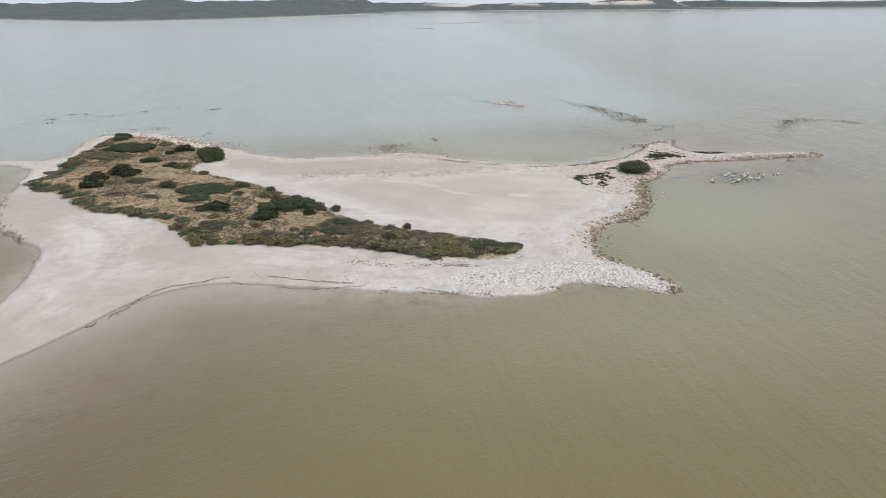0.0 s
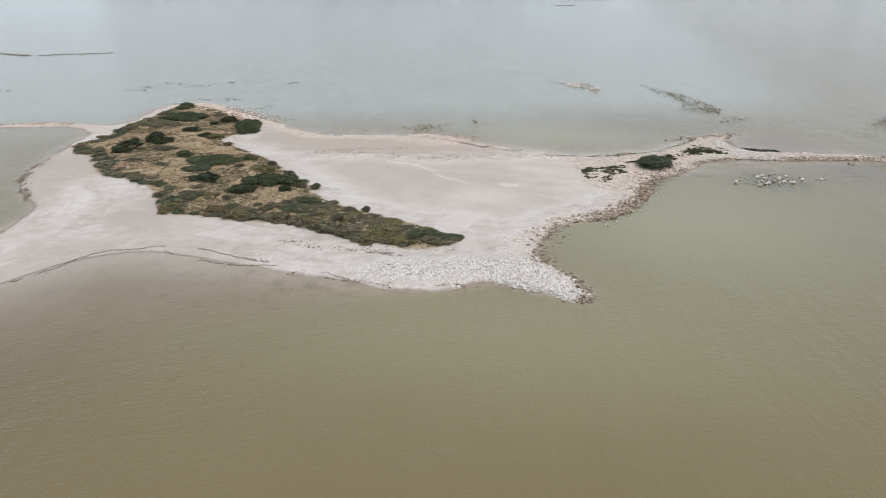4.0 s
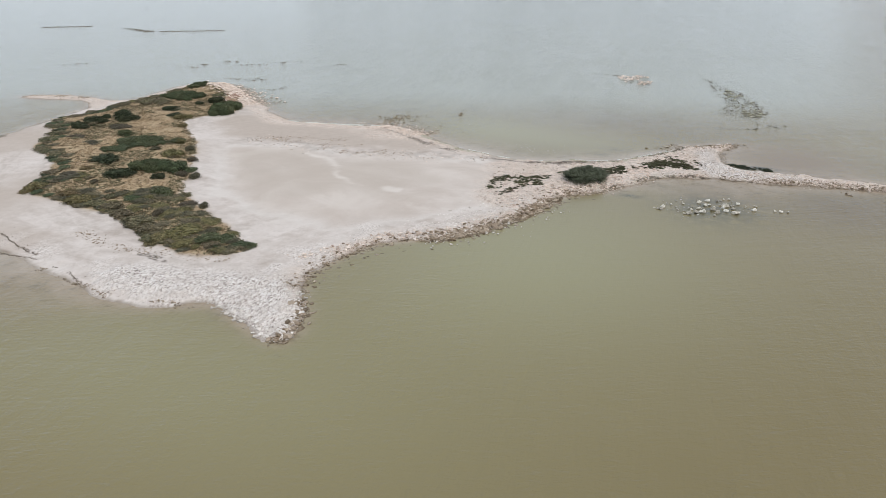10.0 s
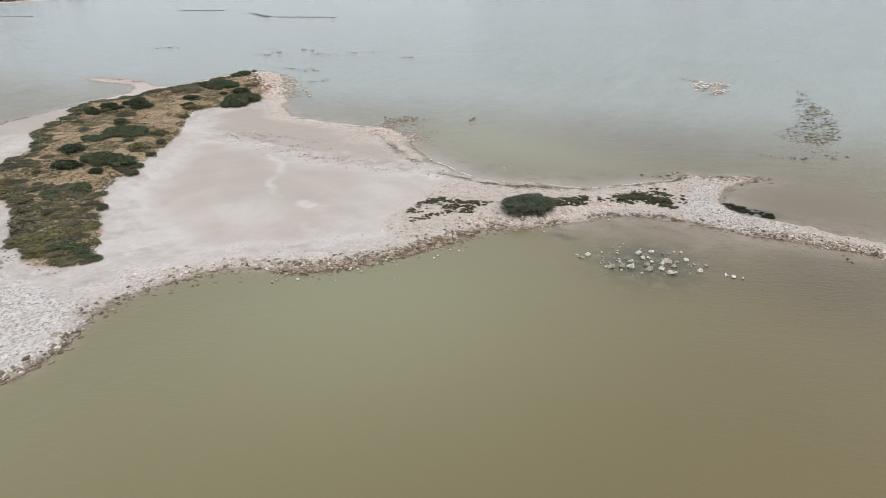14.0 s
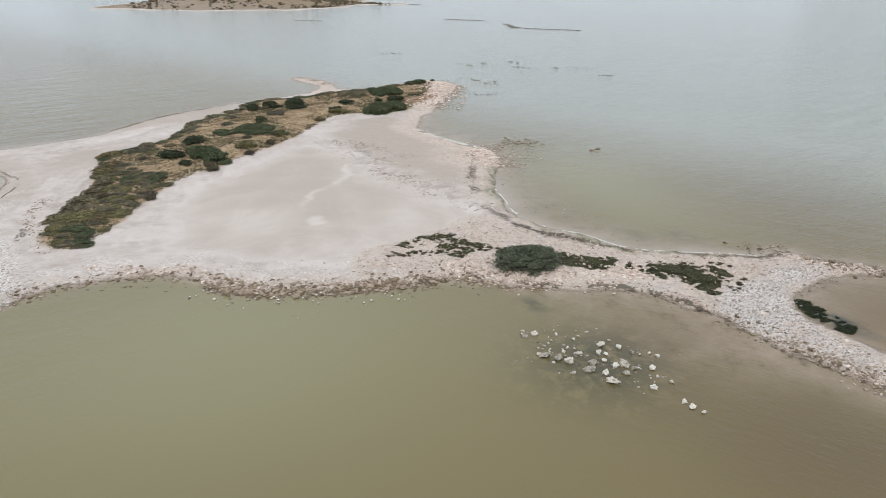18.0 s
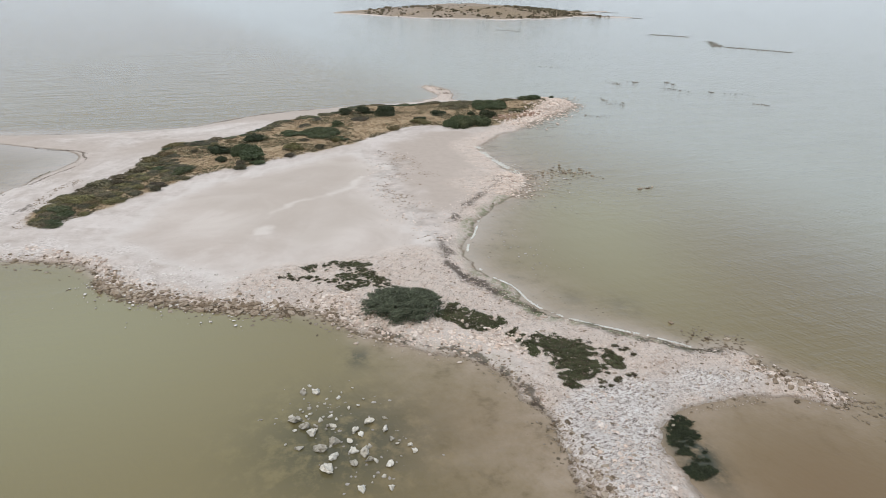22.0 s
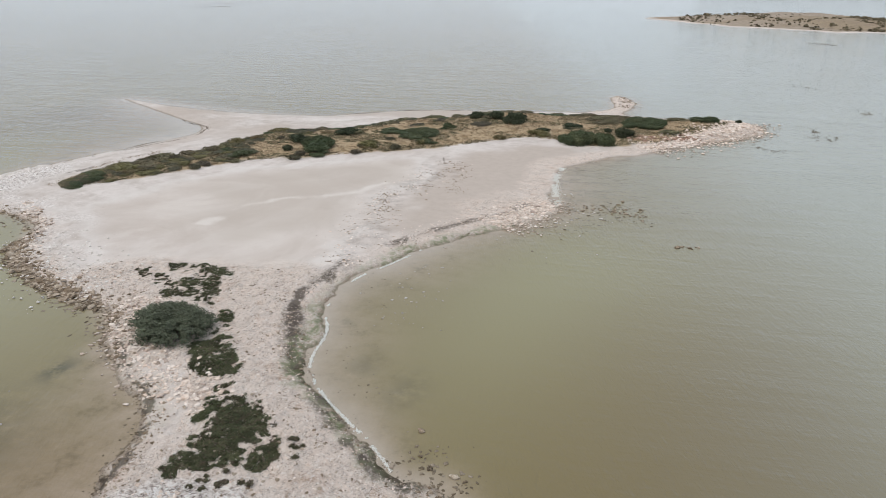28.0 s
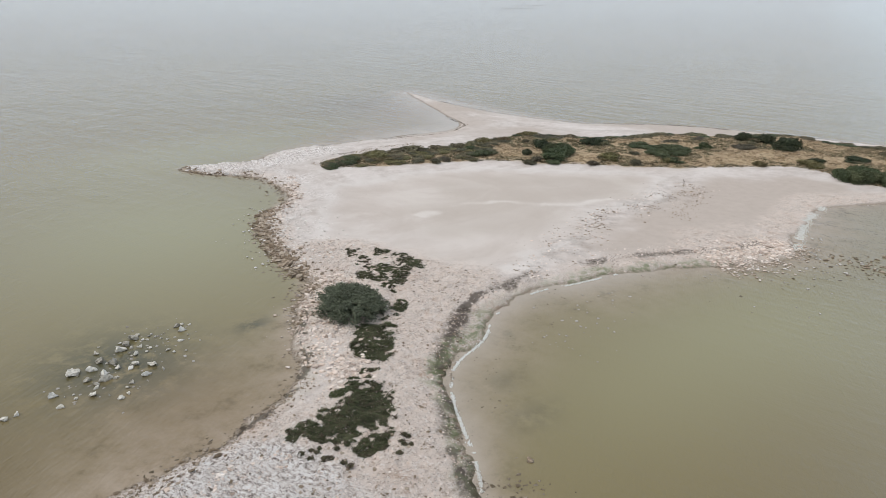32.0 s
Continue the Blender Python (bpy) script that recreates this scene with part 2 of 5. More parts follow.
def land_material():
    m, n, l, b = material("shore_land", 0.95, 0.15)
    big, mid, fine, tiny = noise_node(n, l, 0.06, 4), noise_node(n, l, 0.6, 5), noise_node(n, l, 5.0, 5, 0.75), noise_node(n, l, 14.0, 3, 0.7)
    inland = attribute(n, "inland")
    place = n.new("ShaderNodeSeparateXYZ")
    l.new(n.new("ShaderNodeNewGeometry").outputs["Position"], place.inputs[0])
    along = n.new("ShaderNodeCombineXYZ")
    l.new(calc(n, l, "MULTIPLY", inland, 0.20), along.inputs[0])
    l.new(calc(n, l, "MULTIPLY", place.outputs["X"], 0.035), along.inputs[1])
    l.new(calc(n, l, "MULTIPLY", place.outputs["Y"], 0.035), along.inputs[2])
    strand = noise_node(n, l, 1.0, 6, 0.62, vector=along.outputs[0], distortion=0.5)
    swirl = noise_node(n, l, 0.045, 6, 0.58, ((0.6, 1.15, 1), radians(-18)), distortion=1.1)
    sand = mix(n, l, ramp(n, l, big, [(0.3, (0, 0, 0)), (0.7, (1, 1, 1))]), (0.51, 0.445, 0.405), (0.635, 0.575, 0.54))
    sand = mix(n, l, ramp(n, l, strand, [(0.36, (0.85, 0.85, 0.85)), (0.58, (0, 0, 0))]), sand, (0.41, 0.35, 0.31))
    sand = mix(n, l, ramp(n, l, noise_node(n, l, 0.35, 7, 0.7), [(0.40, (0, 0, 0)), (0.70, (0.8, 0.8, 0.8))]), sand, (0.665, 0.608, 0.575))
    sand = mix(n, l, ramp(n, l, noise_node(n, l, 0.9, 7, 0.75), [(0.52, (0, 0, 0)), (0.72, (0.6, 0.6, 0.6))]), sand, (0.43, 0.38, 0.345))
    crust = mix(n, l, ramp(n, l, swirl, [(0.30, (0, 0, 0)), (0.50, (0.45, 0.45, 0.45)), (0.57, (0.8, 0.8, 0.8)), (0.72, (0.5, 0.5, 0.5))]), (0.50, 0.43, 0.385), (0.63, 0.57, 0.53))
    crust = mix(n, l, ramp(n, l, noise_node(n, l, 0.5, 7, 0.72), [(0.45, (0, 0, 0)), (0.75, (0.45, 0.45, 0.45))]), crust, (0.62, 0.575, 0.535))
    crust = mix(n, l, ramp(n, l, noise_node(n, l, 0.022, 3), [(0.38, (0, 0, 0)), (0.62, (0.7, 0.7, 0.7))]), crust, (0.51, 0.44, 0.39))
    streak = noise_node(n, l, 0.05, 5, 0.55, distortion=1.8)
    crust = mix(n, l, ramp(n, l, streak, [(0.32, (0.6, 0.6, 0.6)), (0.50, (0, 0, 0))]), crust, (0.475, 0.41, 0.365))
    crust = mix(n, l, ramp(n, l, streak, [(0.50, (0, 0, 0)), (0.66, (0.55, 0.55, 0.55))]), crust, (0.62, 0.56, 0.51))
    crust = mix(n, l, calc(n, l, "MULTIPLY", attribute(n, "brine"), 0.5), crust, (0.455, 0.395, 0.345))
    crust = mix(n, l, calc(n, l, "MULTIPLY", attribute(n, "ridge"), 0.7), crust, (0.67, 0.615, 0.57))
    rim = ramp(n, l, calc(n, l, "ADD", attribute(n, "pan"), calc(n, l, "MULTIPLY", calc(n, l, "SUBTRACT", noise_node(n, l, 0.12, 5, 0.65), 0.5), 0.7)), [(0.0, (0, 0, 0)), (0.22, (0.5, 0.5, 0.5)), (0.62, (0, 0, 0))])
    col = mix(n, l, rim, mix(n, l, attribute(n, "pan"), sand, crust), (0.65, 0.605, 0.57))
    flat = mix(n, l, mid, (0.41, 0.345, 0.30), (0.51, 0.44, 0.39))
    col = mix(n, l, attribute(n, "damp"), col, flat)
    flecks = ramp(n, l, noise_node(n, l, 2.6, 6, 0.85), [(0.32, (1, 1, 1)), (0.38, (0, 0, 0))])
    col = mix(n, l, calc(n, l, "MULTIPLY", flecks, 0.6), col, (0.26, 0.22, 0.19))
    pebble = n.new("ShaderNodeTexVoronoi")
    pebble.inputs["Scale"].default_value = 6.0
    l.new(n.new("ShaderNodeNewGeometry").outputs["Position"], pebble.inputs["Vector"])
    grit = ramp(n, l, fine, [(0.34, (0.10, 0.075, 0.058)), (0.43, (0.42, 0.325, 0.265)), (0.52, (0.68, 0.575, 0.505)), (0.63, (0.84, 0.785, 0.745))])
    grit = mix(n, l, ramp(n, l, noise_node(n, l, 0.30, 5, 0.65), [(0.48, (0, 0, 0)), (0.66, (0.85, 0.85, 0.85))]), grit, mix(n, l, fine, (0.24, 0.150, 0.100), (0.70, 0.505, 0.385)))
    # dark cell rims paint the shade in gaps between pebbles
    grit = mix(n, l, ramp(n, l, pebble.outputs["Distance"], [(0.5, (0, 0, 0)), (0.8, (0.4, 0.4, 0.4))]), grit, (0.20, 0.15, 0.12))
    grit = mix(n, l, ramp(n, l, noise_node(n, l, 0.9, 5, 0.7), [(0.38, (0, 0, 0)), (0.53, (0.85, 0.85, 0.85))]), grit, mix(n, l, tiny, (0.60, 0.475, 0.395), (0.86, 0.765, 0.70)))
    grit = mix(n, l, ramp(n, l, noise_node(n, l, 0.55, 5, 0.75), [(0.56, (0, 0, 0)), (0.70, (0.55, 0.55, 0.55))]), grit, mix(n, l, tiny, (0.12, 0.080, 0.056), (0.52, 0.375, 0.285)))
    # dark dots add painted shade between stones, where bumps shade too weakly
    gap_shade = ramp(n, l, noise_node(n, l, 3.2, 4, 0.8), [(0.36, (0.8, 0.8, 0.8)), (0.42, (0, 0, 0))])
    lights = ramp(n, l, noise_node(n, l, 2.7, 4, 0.8, distortion=0.3), [(0.55, (0, 0, 0)), (0.62, (0.85, 0.85, 0.85))])
    grit = mix(n, l, lights, grit, (0.80, 0.745, 0.705))
    grit = mix(n, l, gap_shade, grit, (0.15, 0.115, 0.09))
    col = mix(n, l, calc(n, l, "MULTIPLY", attribute(n, "stony"), ramp(n, l, mid, [(0.2, (0.6, 0.6, 0.6)), (0.6, (1, 1, 1))])), col, grit)
    # darkest stop paints the shaded crevices of the white crust
    chalk = ramp(n, l, noise_node(n, l, 2.0, 7, 0.75, ((1.5, 0.8, 1), radians(12)), distortion=0.6), [(0.39, (0.11, 0.09, 0.075)), (0.455, (0.47, 0.40, 0.365)), (0.51, (0.76, 0.69, 0.65)), (0.57, (0.89, 0.86, 0.84))])
    chalk = mix(n, l, ramp(n, l, noise_node(n, l, 0.25, 4), [(0.45, (0, 0, 0)), (0.65, (0.6, 0.6, 0.6))]), chalk, mix(n, l, fine, (0.46, 0.39, 0.35), (0.68, 0.61, 0.57)))
    # finer dots of the same painted gap shade
    chalk = mix(n, l, ramp(n, l, noise_node(n, l, 3.4, 4, 0.8), [(0.36, (0.7, 0.7, 0.7)), (0.42, (0, 0, 0))]), chalk, (0.20, 0.165, 0.135))
    chalk = mix(n, l, lights, chalk, (0.83, 0.79, 0.755))
    col = mix(n, l, attribute(n, "white"), col, chalk)
    soil = ramp(n, l, noise_node(n, l, 1.2, 5, 0.7), [(0.3, (0.16, 0.115, 0.070)), (0.5, (0.36, 0.265, 0.165)), (0.7, (0.52, 0.42, 0.29))])
    col = mix(n, l, attribute(n, "soil"), col, soil)
    weed = ramp(n, l, noise_node(n, l, 2.2, 5, 0.75), [(0.36, (0, 0, 0)), (0.56, (1, 1, 1))])
    col = mix(n, l, calc(n, l, "MULTIPLY", attribute(n, "wrack"), weed), col, (0.11, 0.09, 0.072))
    col = mix(n, l, calc(n, l, "MULTIPLY", attribute(n, "peat"), ramp(n, l, fine, [(0.3, (0.7, 0.7, 0.7)), (0.7, (1, 1, 1))])), col, mix(n, l, fine, (0.05, 0.04, 0.034), (0.15, 0.12, 0.10)))
    col = mix(n, l, calc(n, l, "MULTIPLY", attribute(n, "algae"), ramp(n, l, noise_node(n, l, 0.9, 5, 0.7), [(0.40, (0, 0, 0)), (0.60, (0.85, 0.85, 0.85))])), col, (0.19, 0.215, 0.115))
    col = mix(n, l, attribute(n, "wet"), col, mix(n, l, 1.0, col, (0.52, 0.49, 0.44), "MULTIPLY"))
    l.new(col, b.inputs["Base Color"])
    rough = calc(n, l, "ADD", calc(n, l, "MULTIPLY", fine, attribute(n, "stony")), calc(n, l, "MULTIPLY", attribute(n, "white"), noise_node(n, l, 1.5, 7, 0.78, distortion=0.6)))
    bump(n, l, b, calc(n, l, "ADD", rough, calc(n, l, "MULTIPLY", mid, 0.2)), 0.30, 0.9)
    return m


def water_material():
    m, n, l, b = material("lake_water", 0.10, 0.5)
    b.inputs["IOR"].default_value = 1.333
    cloudy = noise_node(n, l, 0.012, 4, 0.6)
    deep = mix(n, l, ramp(n, l, cloudy, [(0.35, (0, 0, 0)), (0.7, (1, 1, 1))]), (0.180, 0.141, 0.065), (0.202, 0.160, 0.077))
    deep = mix(n, l, attribute(n, "green"), deep, (0.262, 0.246, 0.138))
    deep = mix(n, l, attribute(n, "silt"), deep, (0.135, 0.096, 0.050))
    # painted sky reflection: bluish sheen mixed into the body colour of distant water
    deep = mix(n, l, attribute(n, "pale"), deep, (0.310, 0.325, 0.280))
    bed = ramp(n, l, noise_node(n, l, 0.22, 6, 0.7), [(0.34, (0.155, 0.12, 0.08)), (0.44, (0.285, 0.22, 0.152)), (0.64, (0.375, 0.30, 0.23))])
    shoal = calc(n, l, "MULTIPLY", attribute(n, "shoal"), ramp(n, l, noise_node(n, l, 0.08, 4), [(0.2, (0.75, 0.75, 0.75)), (0.6, (1, 1, 1))]))
    bed = mix(n, l, attribute(n, "sandy"), bed, mix(n, l, noise_node(n, l, 0.5, 5, 0.7), (0.36, 0.305, 0.255), (0.45, 0.395, 0.335)))
    col = mix(n, l, shoal, deep, bed)
    col = mix(n, l, calc(n, l, "MULTIPLY", attribute(n, "rust"), 0.95), col, (0.178, 0.118, 0.060))
    weedy = ramp(n, l, noise_node(n, l, 0.35, 5, 0.7), [(0.36, (0, 0, 0)), (0.52, (1, 1, 1))])
    col = mix(n, l, calc(n, l, "MULTIPLY", attribute(n, "weed"), weedy), col, (0.034, 0.040, 0.026))
    l.new(col, b.inputs["Base Color"])
    swell = noise_node(n, l, 1.25, 3, 0.5, ((0.5, 1.4, 1), radians(28)), distortion=0.5)
    train = noise_node(n, l, 0.34, 4, 0.55, ((0.4, 1.4, 1), radians(36)), distortion=0.5)
    chop = noise_node(n, l, 0.12, 3, 0.6, ((0.45, 1.5, 1), radians(30)), distortion=0.4)
    ripple = noise_node(n, l, 2.2, 3, 0.6, ((0.5, 1.3, 1), radians(22)))
    gusts = ramp(n, l, noise_node(n, l, 0.02, 3), [(0.3, (0.7, 0.7, 0.7)), (0.65, (1, 1, 1))])
    cats = ramp(n, l, noise_node(n, l, 0.10, 5, 0.65, ((0.35, 1.4, 1), radians(100))), [(0.35, (0.65, 0.65, 0.65)), (0.62, (1.25, 1.25, 1.25))])
    gusts = calc(n, l, "MULTIPLY", gusts, cats)
    bump(n, l, b, calc(n, l, "MULTIPLY", calc(n, l, "ADD", calc(n, l, "ADD", swell, calc(n, l, "ADD", calc(n, l, "MULTIPLY", train, 0.75), calc(n, l, "MULTIPLY", chop, 1.6))), calc(n, l, "MULTIPLY", ripple, 0.35)), calc(n, l, "MULTIPLY", gusts, calc(n, l, "SUBTRACT", 1.0, calc(n, l, "MULTIPLY", attribute(n, "calm"), 0.8)))), 0.125, 1.0)
    return m


def rock_material(name, dark, mid, pale, island=False):
    m, n, l, b = material(name, 0.92, 0.2)
    co = n.new("ShaderNodeNewGeometry")
    tone = co.outputs["Random Per Island"] if island else n.new("ShaderNodeObjectInfo").outputs["Random"]
    c = ramp(n, l, noise_node(n, l, 2.6, 6, 0.7), [(0.28, dark), (0.5, mid), (0.72, pale)])
    c = mix(n, l, 0.55, c, ramp(n, l, tone, [(0.0, dark), (0.32, mid), (1.0, pale)]))
    low = n.new("ShaderNodeSeparateXYZ")
    l.new(co.outputs["Position"], low.inputs[0])
    tide = calc(n, l, "SUBTRACT", 1.0, calc(n, l, "MULTIPLY", calc(n, l, "ADD", low.outputs["Z"], 0.02), 5.0), True)
    c = mix(n, l, calc(n, l, "MULTIPLY", tide, 0.75), c, (0.085, 0.07, 0.045))
    l.new(c, b.inputs["Base Color"])
    bump(n, l, b, noise_node(n, l, 7.0, 5, 0.7), 0.12, 0.8)
    return m


def leaf_material(name, dark, mid, pale):
    m, n, l, b = material(name, 0.75, 0.25)
    g = n.new("ShaderNodeNewGeometry")
    c = ramp(n, l, g.outputs["Random Per Island"], [(0.0, dark), (0.55, mid), (1.0, pale)])
    o = n.new("ShaderNodeObjectInfo")
    h = n.new("ShaderNodeHueSaturation")
    l.new(calc(n, l, "ADD", calc(n, l, "MULTIPLY", o.outputs["Random"], 0.05), 0.475), h.inputs["Hue"])
    l.new(calc(n, l, "ADD", calc(n, l, "MULTIPLY", noise_node(n, l, 0.45, 5, 0.65), 1.7), 0.22), h.inputs["Value"])
    l.new(c, h.inputs["Color"])
    l.new(h.outputs[0], b.inputs["Base Color"])
    return m


def plain_material(name, a, c, scale, rough=0.9, depth=0.02):
    m, n, l, b = material(name, rough, 0.25)
    l.new(mix(n, l, noise_node(n, l, scale, 6, 0.7), a, c), b.inputs["Base Color"])
    bump(n, l, b, noise_node(n, l, scale * 4, 4), depth)
    return m


LAND, WATER = land_material(), water_material()
BROWN_ROCK = rock_material("weathered_brown_limestone", (0.045, 0.033, 0.022), (0.25, 0.185, 0.128), (0.64, 0.55, 0.455))
PINK_ROCK = rock_material("pinkish_limestone", (0.20, 0.145, 0.108), (0.55, 0.45, 0.38), (0.75, 0.68, 0.62))
WHITE_ROCK = rock_material("whitewashed_limestone", (0.09, 0.075, 0.052), (0.60, 0.555, 0.475), (0.90, 0.875, 0.82))
BROWN_RUBBLE = rock_material("brown_rubble", (0.05, 0.037, 0.025), (0.225, 0.165, 0.112), (0.60, 0.51, 0.42), True)
PINK_RUBBLE = rock_material("pink_rubble", (0.17, 0.120, 0.09), (0.70, 0.56, 0.47), (0.92, 0.86, 0.81), True)
WHITE_RUBBLE = rock_material("white_rubble", (0.20, 0.165, 0.135), (0.66, 0.60, 0.555), (0.83, 0.80, 0.77), True)
DARK_RUBBLE = rock_material("dark_wet_rubble", (0.06, 0.055, 0.048), (0.16, 0.145, 0.12), (0.36, 0.33, 0.29), True)
RED_RUBBLE = rock_material("reddish_ledge_stone", (0.09, 0.046, 0.032), (0.30, 0.175, 0.125), (0.55, 0.41, 0.33), True)
REEF_RUBBLE = rock_material("weedy_reef_stone", (0.10, 0.095, 0.06), (0.26, 0.25, 0.17), (0.50, 0.47, 0.39), True)
DARK_WRACK = rock_material("dried_wrack", (0.05, 0.04, 0.03), (0.125, 0.098, 0.075), (0.26, 0.21, 0.17), True)
DARK_LEAF = leaf_material("dark_leaf", (0.020, 0.025, 0.013), (0.042, 0.050, 0.027), (0.075, 0.085, 0.048))
GREEN_LEAF = leaf_material("green_leaf", (0.034, 0.044, 0.022), (0.072, 0.088, 0.044), (0.125, 0.142, 0.078))
OLIVE_LEAF = leaf_material("olive_leaf", (0.058, 0.049, 0.023), (0.138, 0.115, 0.054), (0.235, 0.192, 0.10))
GREY_LEAF = leaf_material("grey_leaf", (0.042, 0.038, 0.025), (0.092, 0.082, 0.055), (0.165, 0.145, 0.10))
LOW_LEAF = leaf_material("saltbush_leaf", (0.058, 0.053, 0.030), (0.130, 0.115, 0.067), (0.23, 0.20, 0.128))
MAT_LEAF = leaf_material("samphire_leaf", (0.034, 0.039, 0.020), (0.068, 0.080, 0.037), (0.125, 0.115, 0.064))
WET_LEAF = leaf_material("wet_weed_leaf", (0.010, 0.014, 0.008), (0.022, 0.030, 0.015), (0.05, 0.062, 0.03))
RED_LEAF = leaf_material("reddish_samphire_leaf", (0.050, 0.034, 0.024), (0.095, 0.068, 0.050), (0.15, 0.115, 0.085))
RUSTY_LEAF = leaf_material("rusty_herb_leaf", (0.075, 0.050, 0.032), (0.16, 0.112, 0.070), (0.27, 0.20, 0.13))
NECK_LEAF = leaf_material("blue_green_leaf", (0.034, 0.044, 0.027), (0.084, 0.100, 0.064), (0.155, 0.172, 0.118))
STRAW = leaf_material("dry_grass", (0.23, 0.17, 0.098), (0.39, 0.305, 0.185), (0.55, 0.46, 0.32))
TWIG = plain_material("grey_twig", (0.07, 0.055, 0.045), (0.15, 0.125, 0.105), 8.0)
DRIFTWOOD = plain_material("weathered_timber", (0.13, 0.11, 0.095), (0.24, 0.21, 0.185), 10.0)
FOAM = plain_material("dry_foam", (0.70, 0.70, 0.66), (0.82, 0.82, 0.80), 3.0)


# ---- the lake, one sheet to the horizon ----
def lake():
    def axis(a, b, cell, far):
        inner = list(np.arange(a, b + cell / 2, cell))
        out, gap = [], cell
        lo, hi = inner[0], inner[-1]
        left, right = [], []
        while hi < far or lo > -far:
            gap *= 1.22
            lo, hi = lo - gap, hi + gap
            left.append(lo)
            right.append(hi)
        return np.array(left[::-1] + inner + right)

    xs, ys = axis(-190, 170, 1.25, 4300), axis(30, 300, 1.25, 4300)
    gx, gy = np.meshgrid(xs, ys)
    nx, ny = len(xs), len(ys)
    x, y = gx.ravel(), gy.ravel()
    out = -area_depth(x, y, SHORE)
    reach = 1.2 + 1.0 * step(60, 20, x) * step(150, 200, y) + 14 * np.exp(-np.hypot(x + 42, y - 92) ** 2 / 1100) + 6 * np.exp(-np.hypot(x + 14, y - 104) ** 2 / 500) + 11 * np.exp(-np.hypot(x - 86, y - 200) ** 2 / 200) + 9 * np.exp(-np.hypot(x - 98, y - 235) ** 2 / 400)
    reach = reach + 6 * np.exp(-np.hypot(x - 26, y - 222) ** 2 / 300) + 4.5 * np.exp(-np.hypot(x - 54, y - 224) ** 2 / 160) + 7 * np.exp(-np.hypot(x + 30, y - 232) ** 2 / 500) + 5 * np.exp(-np.hypot(x + 70, y - 60) ** 2 / 1500)
    shoal = np.exp(-((np.maximum(out, 0) / reach) ** 1.5)) * np.where(out > 200, 0, 1)
    green = np.clip(np.exp(-((x - 62) ** 2 / 1100 + (y - 150) ** 2 / 1300)) * 0.9 + np.exp(-((x - 28) ** 2 / 2000 + (y - 98) ** 2 / 420)) * 0.6 + np.exp(-((x - 38) ** 2 / 700 + (y - 234) ** 2 / 220)) * 0.55 + np.exp(-np.hypot(x - 12, y - 240) ** 2 / 400) * 0.5, 0, 1)
    sandy = np.clip(np.exp(-np.hypot(x + 40, (y - 100) * 0.9) ** 2 / 900) + 0.5 * np.exp(-np.hypot(x + 75, y - 70) ** 2 / 900) + 0.75 * np.exp(-line_distance(x, y, FOAM_LINE_NECK) ** 2 / 60), 0, 1) * shoal
    silt = np.clip(0.55 * np.exp(-((x - 52) ** 2 / 1200 + (y - 268) ** 2 / 380)) + 0.8 * np.exp(-np.hypot(x - 110, y - 203) ** 2 / 260) + 0.7 * np.exp(-np.hypot(x + 48, y - 66) ** 2 / 700), 0, 1)
    # grows northward, where sky sheen at low angles is put into the colour
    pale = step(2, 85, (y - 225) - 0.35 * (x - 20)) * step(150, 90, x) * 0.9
    rust = np.clip(np.exp(-np.hypot(x - 98, y - 236) ** 2 / 240) + 0.4 * np.exp(-np.hypot(x - 84, y - 203) ** 2 / 90) + 0.5 * np.exp(-np.hypot(x + 46, (y - 84) * 1.3) ** 2 / 350) + 0.45 * np.exp(-((x + 20) ** 2 / 500 + (y - 101) ** 2 / 70)), 0, 1)
    weed = np.exp(-((x - 90) * -0.10 + (y - 225.2)) ** 2 / 2.6 - (x - 90) ** 2 / 24)
    weed = np.clip(weed * 1.5 + np.exp(-((x - 69.4) ** 2 / 5 + (y - 191.8) ** 2 / 2)) * 0.8 + 0.75 * np.exp(-np.hypot(x - 86, y - 191) ** 2 / 70) + 0.3 * np.exp(-((x - 58) ** 2 / 14 + (y - 229) ** 2 / 4)) + 0.3 * np.exp(-((x - 55) ** 2 / 8 + (y - 222.5) ** 2 / 3)), 0, 1)
    calm = np.clip(np.exp(-np.hypot(x - 72, y - 165) ** 2 / 3000) + np.exp(-np.hypot(x - 35, y - 232) ** 2 / 600) + np.exp(-np.hypot(x - 98, y - 235) ** 2 / 200) + np.exp(-np.hypot(x + 45, y - 100) ** 2 / 500), 0, 1)
    i = np.arange(nx * ny).reshape(ny, nx)
    quads = np.stack([i[:-1, :-1], i[:-1, 1:], i[1:, 1:], i[1:, :-1]], -1).reshape(-1, 4)
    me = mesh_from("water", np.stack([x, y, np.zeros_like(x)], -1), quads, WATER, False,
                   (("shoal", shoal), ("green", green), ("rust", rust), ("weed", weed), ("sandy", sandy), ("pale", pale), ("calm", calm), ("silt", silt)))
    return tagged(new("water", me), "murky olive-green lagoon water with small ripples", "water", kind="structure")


lake()


# ---- the island ----
FINE = ((34, 92, 172, 250), (2, 48, 106, 132), (92, 126, 208, 228))


